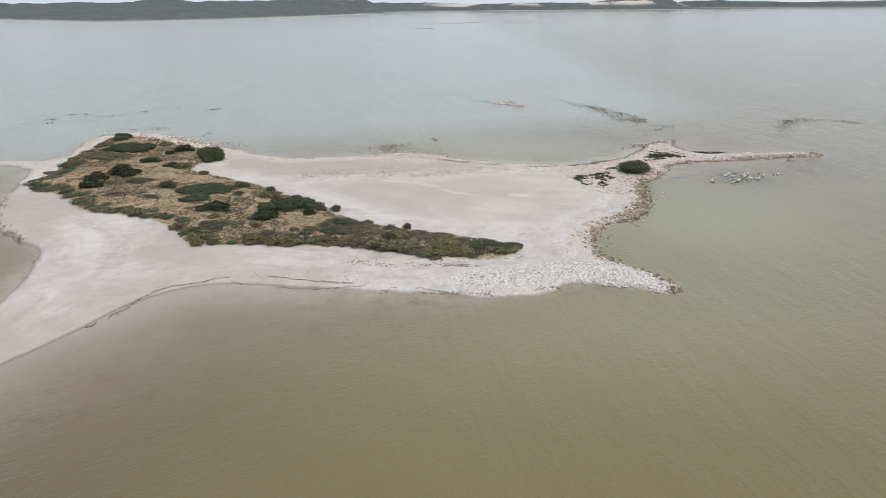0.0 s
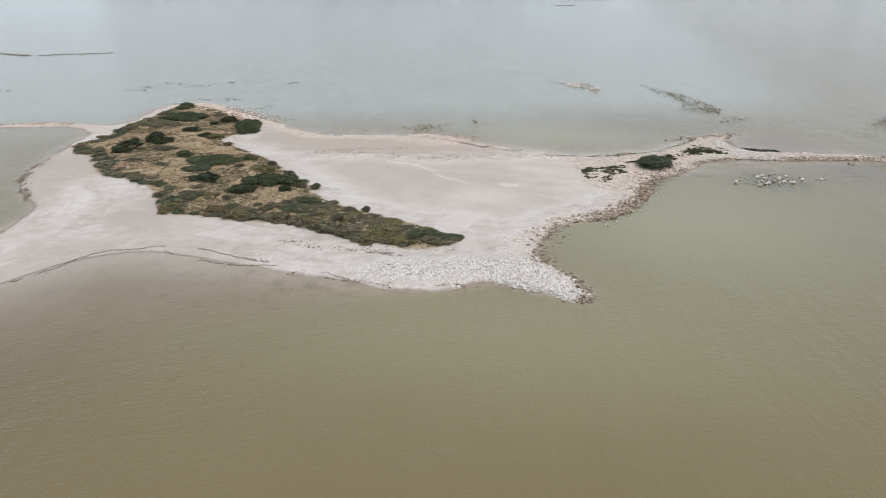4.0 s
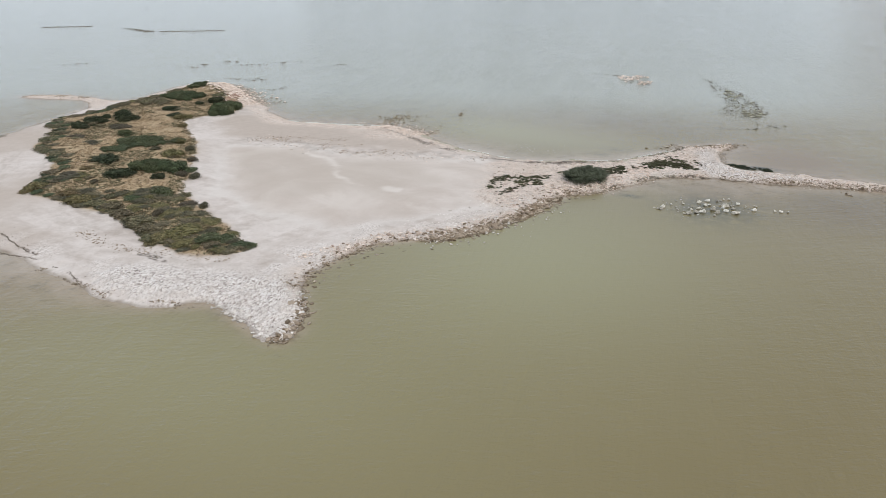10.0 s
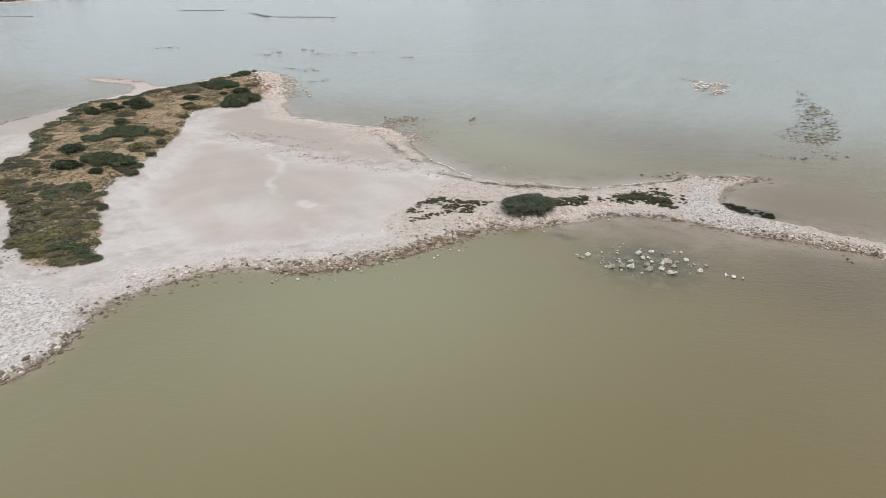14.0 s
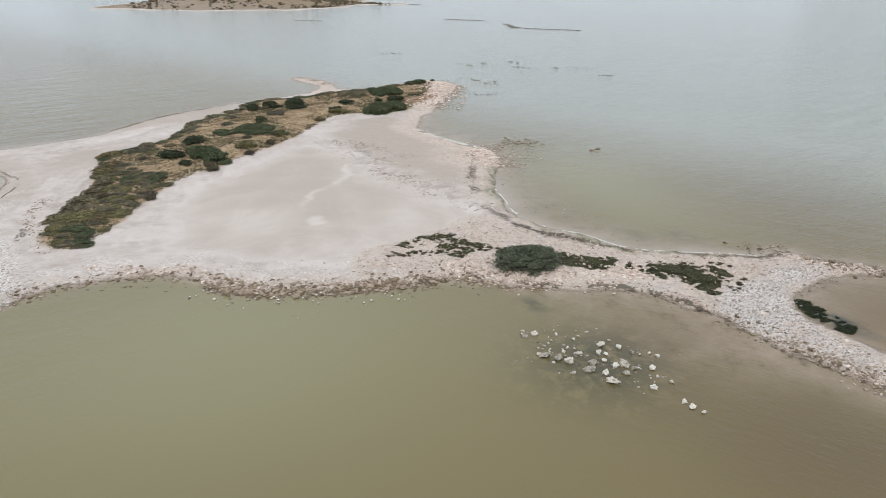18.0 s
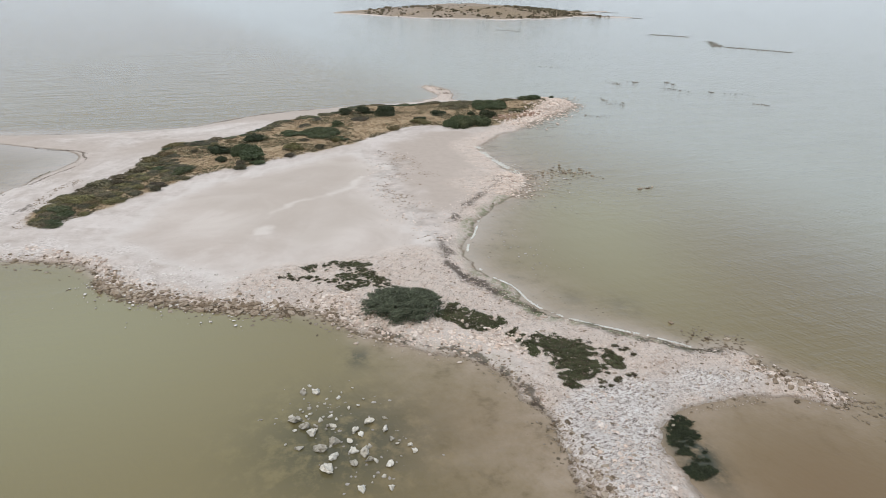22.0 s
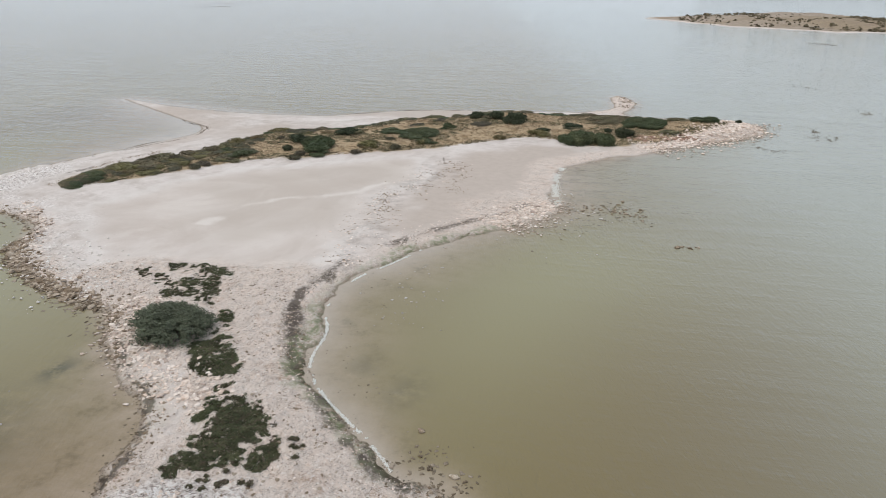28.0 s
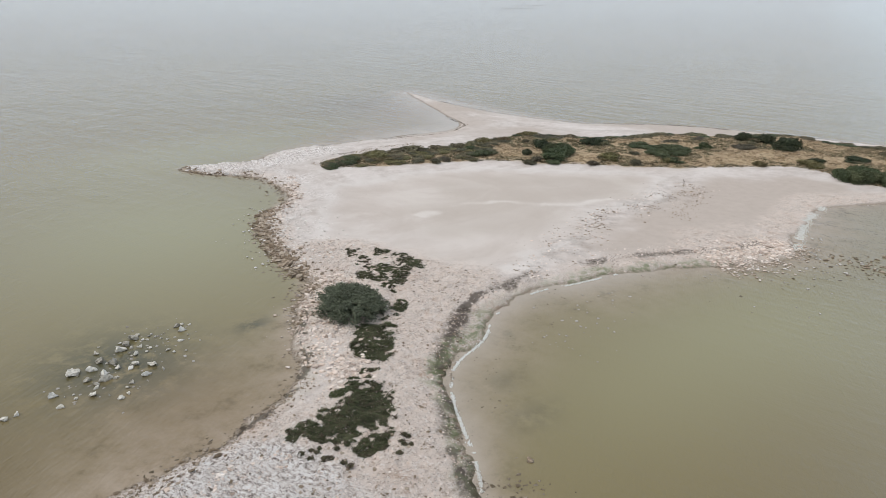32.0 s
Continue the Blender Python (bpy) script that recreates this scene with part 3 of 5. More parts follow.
def ground(xs, ys, skip, label):
    gx, gy = np.meshgrid(xs, ys)
    near = area_depth(gx[::4, ::4], gy[::4, ::4], SHORE) > -9
    near = np.kron(near, np.ones((4, 4), bool))[: len(ys), : len(xs)]
    if skip:
        for x0, x1, y0, y1 in FINE:
            near &= ~((gx > x0) & (gx < x1) & (gy > y0) & (gy < y1))
    i = np.full(gx.shape, -1, np.int64)
    i[near] = np.arange(near.sum())
    x, y = gx[near], gy[near]
    d = shore_depth(x, y)
    z = land_height(x, y)
    q = np.stack([i[:-1, :-1], i[:-1, 1:], i[1:, 1:], i[1:, :-1]], -1).reshape(-1, 4)
    q = q[(q >= 0).all(1)]
    scrub, pan, damp = area_depth(x, y, SCRUB), area_depth(x, y, PAN), area_depth(x, y, INNER_FLAT)
    damp = np.maximum(step(-6, 3, damp + fbm(x, y, 6.0, 91) * 5), 0.9 * step(-0.30, 0.16, fbm(x, y, 22.0, 77)) * step(-28, -50, x) * step(200, 170, y))
    damp = np.maximum(damp, 0.8 * step(1.15, 0.55, np.hypot((x + 96) / 15, (y - 164 + 1.2 * (x + 97)) / 17) + fbm(x, y, 7.0, 37) * 0.5) * step(190, 180, y))
    damp = np.maximum(damp, 0.65 * step(11, 3, line_distance(x, y, SOUTH_WRACK) + fbm(x, y, 9.0, 39) * 7) * step(-8, -24, x) * step(125, 121, y))
    neck, white, tip = area_depth(x, y, NECK), area_depth(x, y, WHITE_FLAT), area_depth(x, y, SE_POINT)
    wob = fbm(x, y, 6.0, 91) * 4
    north = step(6, 1, np.abs(d - 3)) * step(200, 215, y) * step(80, 40, x)
    north = np.maximum(north, step(12, 3, np.hypot((x + 4) * 0.6, y - 219) + wob))
    north = np.maximum(north, step(26, 8, np.hypot((x + 98) * 0.7, (y - 255)) + wob * 2))
    east = step(5.5, 1.5, d + wob * 0.4) * step(26, 34, x) * step(118, 124, y)
    stony = np.clip(np.maximum.reduce([step(-3, 3, neck + wob), north, east]), 0, 1) * (1 - 0.7 * step(-1, 1, area_depth(x, y, NECK_SAND) + wob * 0.3))
    chalk = np.clip(np.maximum(step(-3, 2, white + wob), 0.9 * step(-3, 3, tip + wob)), 0, 1)
    chalk = np.maximum(chalk, 0.55 * step(9, 2, np.abs(d - 4)) * step(8, 25, x) * step(200, 130, y) * step(0.0, 0.3, fbm(x, y, 4, 19) + 0.12))
    chalk = np.maximum(chalk, 0.5 * step(8, 1, np.abs(d - 3.5) + wob) * step(-45, -5, x) * step(124, 119, y) * step(-0.05, 0.2, fbm(x, y, 4, 19)))
    soil = step(-0.8, 1.2, scrub + wob * 0.6)
    wrack = np.clip(sum(step(w, 0.25, line_distance(x, y, ln) + fbm(x, y, 1.5, 3) * 0.8) for ln, w in zip(WRACK[:3], (0.9, 2.0, 1.4))), 0, 1) * step(-0.12, 0.1, fbm(x, y, 3.0, 29))
    belt = step(5.5, 0.5, line_distance(x, y, WRACK[3]) + fbm(x, y, 7.0, 35) * 5) * step(-0.02, 0.22, fbm(x, y, 2.2, 34) + 0.5 * fbm(x, y, 0.8, 36))
    wrack = np.maximum(wrack, 0.3 * belt)
    ridge = np.clip(sum(step(1.5, 0.1, line_distance(x + 3 * fbm(x, y, 9, 93), y + 3 * fbm(x, y, 9, 95), ln) + 0.8 * fbm(x, y, 2, 92)) for ln in PAN_RIDGES), 0, 1)
    ridge = ridge * step(-0.3, 0.15, fbm(x, y, 12, 97))
    brine = step(0.02, 0.3, fbm(x, y, 26, 99, 3) + 0.25 * np.exp(-np.hypot((x - 6) / 20, (y - 190) / 9) ** 2)) * step(0, 6, pan)
    peat = sum(step(w, w * 0.45, line_distance(x, y, ln) + fbm(x, y, 2.5, 13) * w * 1.3 + 0.9 * fbm(x, y, 0.7, 14, 3)) for ln, w in zip(PEAT, (1.1, 0.8, 0.5)))
    peat = np.clip(peat, 0, 1)
    algae = step(2.3, 0.5, np.abs(d - 0.7) + fbm(x, y, 3, 23) * 2) * np.maximum(step(205, 212, y) * step(75, 66, x) * step(-15, 12, x), 0.25 * step(186, 192, y) * step(214, 208, y) * step(50, 58, x))
    wet = step(0.9, 0.05, d) * (1 - chalk * 0.6)
    me = mesh_from("island_ground", np.stack([x, y, z], -1), q, LAND, False,
                   (("pan", step(-5, 5, pan + wob)), ("damp", damp), ("stony", stony), ("white", chalk), ("soil", soil), ("wrack", wrack), ("algae", algae), ("wet", wet), ("peat", peat), ("ridge", ridge), ("brine", brine), ("inland", np.clip(d, 0, 60))))
    return tagged(new("ground", me), label, "ground", kind="structure")


ground(np.arange(-180, 138, 0.5), np.arange(38, 278, 0.5), True, "pale low sand and limestone island with a dry salt pan")
for (x0, x1, y0, y1), label in zip(FINE, ("stony pinkish limestone neck of the island", "bird-whitened limestone point of the island", "narrow broken limestone spit")):
    ground(np.arange(x0, x1 + 0.1, 0.2), np.arange(y0, y1 + 0.1, 0.2), False, label)


# ---- stones ----
def stone_mesh(seed, material, squat=0.62, subdivisions=3):
    r = np.random.default_rng(seed)
    bm = bmesh.new()
    bmesh.ops.create_icosphere(bm, subdivisions=subdivisions, radius=1.0)
    cuts = [(Vector(r.normal(size=3)).normalized(), r.uniform(0.38, 0.78)) for _ in range(11)]
    for v in bm.verts:
        for way, far in cuts:
            over = v.co.dot(way) - far
            if over > 0:
                v.co -= way * over
        v.co *= 1.2 * (1 + 0.5 * noise.noise(v.co * 2.3 + Vector((seed * 3.7, 0, 0))) + 0.28 * noise.noise(v.co * 6.1 + Vector((0, seed * 2.9, 0))))
        v.co.z *= squat
    me = bpy.data.meshes.new("boulder")
    bm.to_mesh(me)
    bm.free()
    me.materials.append(material)
    return me


STONES = {key: [stone_mesh(s + k * 20, mat, sq) for s, sq in enumerate((0.6, 0.75, 0.95, 0.5, 1.1, 0.8))]
          for k, (key, mat) in enumerate((("brown", BROWN_ROCK), ("pink", PINK_ROCK), ("white", WHITE_ROCK)))}
STONE_LABELS = {"brown": "weathered brown limestone boulder at the water's edge", "pink": "pale pinkish limestone block on the stony shore",
                "white": "bird-whitened limestone rock standing in shallow water"}


def scatter(line, half, count, seed, thin=1.0):
    """Places spread along a line of the plan, thick in its middle."""
    r = np.random.default_rng(seed)
    line = np.array(line, float)
    seg = np.linalg.norm(np.diff(line, axis=0), axis=1)
    at = r.uniform(0, seg.sum(), count)
    k = np.clip(np.searchsorted(np.cumsum(seg), at), 0, len(seg) - 1)
    s = (at - np.r_[0, np.cumsum(seg)][k]) / seg[k]
    way = (line[k + 1] - line[k]) / seg[k][:, None]
    off = r.normal(0, half / 2 * thin, count)
    return line[k] + way * (s * seg[k])[:, None] + np.stack([-way[:, 1], way[:, 0]], -1) * off[:, None], r


def boulders(kind, line, half, count, size, seed, group, sink=0.25, under=None):
    places, r = scatter(line, half, count, seed)
    heights = np.maximum(land_height(places[:, 0], places[:, 1]), -0.35 if under is None else under)
    for (x, y), z in zip(places, heights):
        s = size[0] * (size[1] / size[0]) ** (r.random() ** 1.8) / 2
        ob = new("boulder", STONES[kind][r.integers(6)])
        m = pose(x, y, z + s * 0.30 - s * sink, r.uniform(-24, 24), r.uniform(-24, 24), r.uniform(0, 360))
        ob.matrix_world = m @ Matrix.Diagonal((s * r.uniform(0.8, 1.3), s * r.uniform(0.7, 1.1), s * r.uniform(0.75, 1.1), 1))
        tagged(ob, STONE_LABELS[kind], "rock", group)


CHIP = stone_mesh(3, None, 0.6, 1)
CHIP_V = np.array([v.co for v in CHIP.vertices])
CHIP_F = np.array([p.vertices[:] for p in CHIP.polygons])


def rubble(name, material, spreads, label):
    """Many small stones, too many to count, as one object. spreads: (places, random, least, largest size, lowest height)."""
    vs, fs, n = [], [], 0
    for places, r, a, b, floor in spreads:
        z = land_height(places[:, 0], places[:, 1])
        keep = z > floor - 2.5
        places, z = places[keep], np.maximum(z[keep], floor)
        k = len(places)
        s = (a * (b / a) ** (r.random(k) ** 2.2))[:, None, None] / 2
        t = r.uniform(0, 2 * np.pi, k)
        c, sn = np.cos(t), np.sin(t)
        v = CHIP_V[None] * (1, 1, 0.72) * r.uniform(0.65, 1.35, (k, 1, 3)) * (1 + r.uniform(-0.38, 0.38, (k, len(CHIP_V), 1))) * s
        v = np.stack([v[..., 0] * c[:, None] - v[..., 1] * sn[:, None], v[..., 0] * sn[:, None] + v[..., 1] * c[:, None], v[..., 2]], -1)
        v += np.concatenate([places, (z + s[:, 0, 0] * 0.15)[:, None]], 1)[:, None]
        vs.append(v.reshape(-1, 3))
        fs.append((CHIP_F[None] + (np.arange(k) * len(CHIP_V))[:, None, None]).reshape(-1, 3) + n)
        n += k * len(CHIP_V)
    me = mesh_from(name, np.concatenate(vs), np.concatenate(fs), material)
    return tagged(new(name, me), label, "rubble", kind="stuff")


def filled(area, count, seed):
    """Places spread evenly over an area of the plan."""
    r = np.random.default_rng(seed)
    a = np.array(area)
    p = r.uniform(a.min(0), a.max(0), (count * 4, 2))
    return p[inside(p[:, 0], p[:, 1], area)][:count], r


EAST_BANK = [(36, 124), (34, 130), (35, 140), (38, 147), (45, 152.5), (49, 157.5), (52, 165), (55, 174), (56.5, 183), (60, 189)]
BANK_ROCKS = [(43, 151), (49, 157.5), (52, 165), (55, 174), (57, 183)]
NECK_BLOCKS = [(52, 187), (59, 191), (63, 195), (66, 201), (67, 207), (68, 213)]
SPIT_EDGE = [(77, 210.5), (84, 212.5), (92, 213.5), (100, 215.5), (110, 217), (124, 220)]
POND_SPIT = [(74, 239), (80, 242), (84, 247), (88, 253)]
NORTH_POINT = [(4, 221), (-3, 224), (-8, 226), (-16, 224)]
NW_POINT = [(-72, 236), (-86, 246), (-100, 256), (-114, 262), (-124, 258)]
SAND_SPIT = [(-138, 221), (-152, 219), (-164, 214)]
boulders("brown", EAST_BANK, 1.4, 44, (0.5, 1.2), 1, "boulders along the eastern bank")
boulders("brown", BANK_ROCKS, 2.0, 66, (0.6, 1.45), 2, "boulders along the eastern bank")
boulders("pink", [(27.4, 133), (29.5, 138), (33, 141.5), (35.5, 149), (42, 153), (47, 160)], 1.6, 20, (0.5, 1.2), 14, "pale blocks above the eastern bank")
boulders("pink", NECK_BLOCKS[:5], 3.0, 46, (0.55, 1.25), 3, "blocks on the stony neck")
boulders("brown", SPIT_EDGE[1:], 1.4, 24, (0.5, 1.2), 4, "blocks on the stony spit")
boulders("brown", POND_SPIT, 2.0, 16, (0.5, 1.0), 5, "rocks off the spit")
# the larger stones of the cove: place and width
COVE_STONES = [(76.8, 186.0, 0.9), (76.8, 187.5, 1.2), (82.1, 185.5, 1.3), (83.4, 186.9, 1.2), (84.6, 187.8, 1.3), (86.8, 186.7, 0.8), (83.4, 189.6, 0.7), (87.1, 188.6, 1.0), (86.1, 190.1, 1.3), (82.8, 193.2, 1.1), (84.4, 192.1, 1.0),
               (85.2, 192.7, 0.8), (87.7, 191.9, 1.1), (88.4, 190.1, 1.0), (90.6, 189.7, 1.7), (84.2, 195.2, 0.9), (87.9, 193.1, 1.3), (89.4, 192.0, 0.8), (89.2, 193.5, 0.8), (86.0, 195.7, 0.7), (90.0, 195.6, 0.8), (88.1, 198.0, 0.7),
               (93.3, 193.0, 1.2), (93.3, 195.6, 0.8), (97.0, 194.2, 0.7), (98.0, 194.4, 0.7), (99.3, 194.8, 0.6)]
for x, y, wide in COVE_STONES:
    boulders("white", [(x, y), (x + 0.1, y)], 0.1, 1, (wide * 1.0, wide * 1.05), int(x * y), "rocks in the shallow cove", 0.05, -0.02)
boulders("white", [(75, 187), (82, 188), (86, 191), (92, 195)], 4.6, 50, (0.3, 0.7), 8, "rocks in the shallow cove", 0.05, -0.02)
boulders("brown", [(107.5, 215), (110.2, 211.6), (111, 212)], 0.6, 5, (0.4, 0.8), 9, "rocks off the spit", 0.05, -0.08)
boulders("brown", [(-18, 234), (-13, 238), (-16, 244)], 5.0, 10, (0.5, 1.3), 10, "rocks off the northern point", 0.15, -0.12)
boulders("brown", [(1.5, 251), (-0.2, 252.6), (-1, 254.5)], 1.0, 12, (0.5, 1.2), 11, "rocks off the northern point", 0.15, -0.12)
boulders("brown", [(64, 232.5), (68, 237), (70, 240)], 2.6, 9, (0.4, 0.9), 13, "rocks off the spit", 0.15, -0.12)

PATCH_A = [(51.2, 188.9), (47.1, 187.0), (44.5, 187.6), (43.5, 192.0), (45.6, 195.0), (50.0, 197.6), (50.6, 195), (49.5, 192.0)]
PATCH_A_TOP = [(41.0, 181.8), (39.9, 185.5), (39.3, 191.5), (42.4, 193.4), (44.4, 191.6), (44.4, 187.4), (43.5, 183.5)]
PATCH_A_EDGE = [(45.6, 179.0), (43.8, 180.0), (44.9, 185.2), (47.4, 187.3), (48.0, 184.4)]
PATCH_B = [(52.3, 199.4), (50.5, 199.8), (51.9, 202.4), (54.0, 202.5), (54.2, 200.6)]
PATCH_C = [(57.9, 200.6), (55.7, 200.2), (54.2, 202.7), (57.0, 205.8), (60.5, 209.4), (62.1, 211.0), (64.4, 210.9), (65.0, 207.6), (63.4, 204.6), (61, 202.2)]
PATCH_D = [(66.3, 210.5), (64.8, 212.0), (65.6, 214.2), (66.9, 215.6), (66.3, 216.9), (68.4, 219.5), (69.7, 221.2), (72.3, 223.2), (74.8, 223.9), (76.4, 223.3), (75.7, 221), (77, 219.5), (78.3, 218.9), (79.5, 217.5), (78.8, 215.5),
           (76.9, 214.4), (75.7, 214.6), (74.4, 214.2), (73.2, 215.4), (72.3, 214.4), (70.7, 214.4), (69.1, 213.4), (67.5, 212.5)]
PATCH_D_ARM = [(71.9, 212.7), (68.5, 211.4), (66.8, 212.7), (69.3, 214.0), (71.5, 213.9)]
POND_WEED = [(84.2, 226.6), (84.6, 225.2), (88, 223.6), (92, 222.9), (94.6, 224), (93, 226.6), (89, 226.6), (86.4, 227.4)]
PATCH_D_EDGE = [(77.5, 219.5), (73.9, 223.2), (70.0, 223.2), (69, 225), (73.4, 226.2), (76.6, 224.6), (79.8, 221.5), (81, 218.6), (79.4, 218.4)]


def thinned(area, count, seed):
    """Stones over the neck, few of them where the creeping plants grow."""
    p, r = filled(area, count, seed)
    grown = np.maximum.reduce([area_depth(p[:, 0], p[:, 1], smooth(a, 3, True)) for a in (PATCH_A, PATCH_A_TOP, PATCH_B, PATCH_C, PATCH_D)])
    bare = (area_depth(p[:, 0], p[:, 1], NECK_SAND) > 0) & (r.random(len(p)) < 0.85)
    coarse = fbm(p[:, 0], p[:, 1], 4.0, 203) + 0.5 * fbm(p[:, 0], p[:, 1], 1.2, 205) + r.uniform(-0.25, 0.25, len(p)) > -0.08
    return p[((grown < 0.1) | (r.random(len(p)) < 0.08)) & ~bare & coarse], r


def strewn(line, half, count, seed, gaps=-0.1):
    """Debris along a line that wanders and breaks."""
    p, r = scatter(line, half, count, seed)
    p = p + np.stack([fbm(p[:, 0], p[:, 1], 4.0, seed), fbm(p[:, 0], p[:, 1], 4.0, seed + 5)], -1) * 1.3
    return p[fbm(p[:, 0], p[:, 1], 5.0, seed + 9) + fbm(p[:, 0], p[:, 1], 1.2, seed + 3) * 0.6 > gaps], r


rubble("shore_rubble", BROWN_RUBBLE, [
    (*scatter(EAST_BANK, 3.2, 2600, 21), 0.15, 0.9, -0.15), (*scatter(BANK_ROCKS, 1.8, 260, 121), 0.5, 1.3, -0.1), (*scatter(SPIT_EDGE[1:], 1.4, 120, 122), 0.3, 1.0, -0.1), (*scatter([(76, 240), (82, 243.5), (87, 249)], 2.4, 200, 123), 0.15, 0.8, -0.05), (*scatter([(30, 213), (40, 214), (48, 218), (56, 221), (62, 226)], 4.0, 160, 124), 0.1, 0.4, -0.03), (*scatter(BANK_ROCKS, 2.6, 620, 25), 0.35, 1.15, -0.15), (*scatter(SPIT_EDGE[2:], 2.2, 900, 46), 0.12, 0.55, -0.1), (*scatter([(68, 202), (71, 206.5), (77, 210.5), (84, 212.5), (92, 213.5)], 2.2, 1100, 47), 0.10, 0.45, -0.05), (*scatter([(-18, 234), (-13, 238), (-16, 244)], 6.0, 110, 26), 0.3, 1.0, -0.02), (*scatter([(2.2, 250.4), (-0.2, 252.6), (-1.6, 255.2)], 1.8, 170, 27), 0.4, 1.0, 0.06), (*scatter([(-8.2, 251.5), (-6, 254), (-1, 257)], 1.2, 50, 127), 0.3, 0.9, 0.02), (*scatter([(66, 235), (69, 237.5), (71, 240)], 3.0, 320, 28), 0.15, 0.6, -0.06), (*scatter([(-24, 230), (-10, 236), (4, 230), (20, 220)], 9.0, 90, 29), 0.2, 0.7, -0.08), (*scatter(POND_SPIT, 5.0, 420, 22), 0.15, 0.8, -0.15),
    (*scatter(SPIT_EDGE[2:], 2.6, 1300, 23), 0.12, 0.7, -0.15), (*scatter([(57, 186), (62, 192), (66, 197)], 4, 500, 24), 0.15, 0.8, -0.15), (*strewn(WRACK[3], 5.5, 2200, 50, 0.0), 0.12, 0.5, 0.0), (*thinned(NECK, 3600, 232), 0.10, 0.5, 0.05), (*strewn(SAND_SPIT, 3.2, 420, 251, -0.05), 0.2, 0.9, 0.0), (*scatter([(-27, 203), (-20, 203), (-12, 207)], 2.5, 160, 58), 0.1, 0.4, 0.0), (*scatter([(-16, 126), (-9, 124), (-1, 124), (10, 126), (18, 128)], 1.6, 420, 59), 0.10, 0.5, 0.0), (*scatter([(41, 110.5), (43, 112), (41.5, 117.5), (38, 122.5)], 1.1, 200, 160), 0.4, 1.2, -0.1), (*strewn([(-8, 112.4), (0, 111.6), (10, 110.2), (20, 111.6), (27, 115)], 0.8, 700, 161, -0.15), 0.12, 0.45, -0.05)],
    "loose brown limestone rubble along the water's edge")
rubble("wrack", DARK_WRACK, [
    (*strewn(SOUTH_WRACK, 0.36, 4200, 151, -0.2), 0.05, 0.20, 0.0), (*strewn(SOUTH_WRACK_LOW, 0.22, 2400, 152), 0.05, 0.18, 0.0), (*strewn(SOUTH_WRACK, 2.2, 500, 153), 0.05, 0.2, 0.0),
    (*strewn(WEST_WRACK[12:], 1.3, 3000, 154, -0.05), 0.05, 0.26, 0.0), (*strewn(WEST_WRACK[22:34], 1.3, 1800, 155), 0.10, 0.45, 0.0), (*strewn(WRACK[1], 1.4, 1500, 156), 0.06, 0.28, 0.0), (*strewn(WRACK[2], 1.8, 1200, 157), 0.06, 0.28, 0.0)],
    "dark dried weed and debris washed up along the sand")
rubble("neck_gravel", PINK_RUBBLE, [
    (*thinned(NECK, 15000, 31), 0.07, 0.26, 0.05), (*thinned(NECK, 260, 231), 0.25, 0.6, 0.05), (*scatter(NECK_BLOCKS, 3.6, 1500, 32), 0.15, 0.8, 0.0), (*scatter(SPIT_EDGE[3:], 2.4, 140, 39), 0.3, 0.9, 0.0), (*scatter(NORTH_POINT, 6.0, 2400, 33), 0.15, 0.75, 0.0), (*scatter(NORTH_POINT, 3.0, 40, 133), 0.5, 1.2, 0.0), (*scatter(NW_POINT[1:], 6.0, 120, 134), 0.7, 1.7, 0.0), (*scatter([(27.4, 133), (29.5, 138), (33, 141.5), (35.5, 149), (42, 153), (47, 160)], 1.8, 260, 135), 0.2, 0.9, 0.0), (*scatter([(74, 238), (79, 241), (84, 246)], 2.6, 420, 239), 0.12, 0.6, 0.0), (*scatter([(80, 219), (88, 218), (98, 218.6), (108, 219.4), (120, 220)], 2.4, 700, 139), 0.12, 0.6, 0.0),
    (*scatter(NW_POINT, 8.0, 3200, 34), 0.25, 1.2, 0.0), (*scatter(SAND_SPIT[1:], 3.0, 160, 35), 0.2, 0.7, 0.0),
    (*scatter([(-56, 226), (-44, 220), (-30, 220), (-16, 222)], 3.0, 420, 36), 0.12, 0.5, 0.0), (*strewn(WRACK[3], 5.5, 1100, 37, 0.0), 0.12, 0.5, 0.0),
    (*scatter(WRACK[2], 5.0, 650, 38), 0.1, 0.5, 0.0)], "pinkish limestone gravel and small stones")
rubble("ledge_stones", RED_RUBBLE, [(*scatter([(-79, 231), (-83, 236), (-87, 242), (-90, 249)], 2.4, 260, 261), 0.4, 1.4, 0.0)], "broken reddish ledge stones below the shrubs")
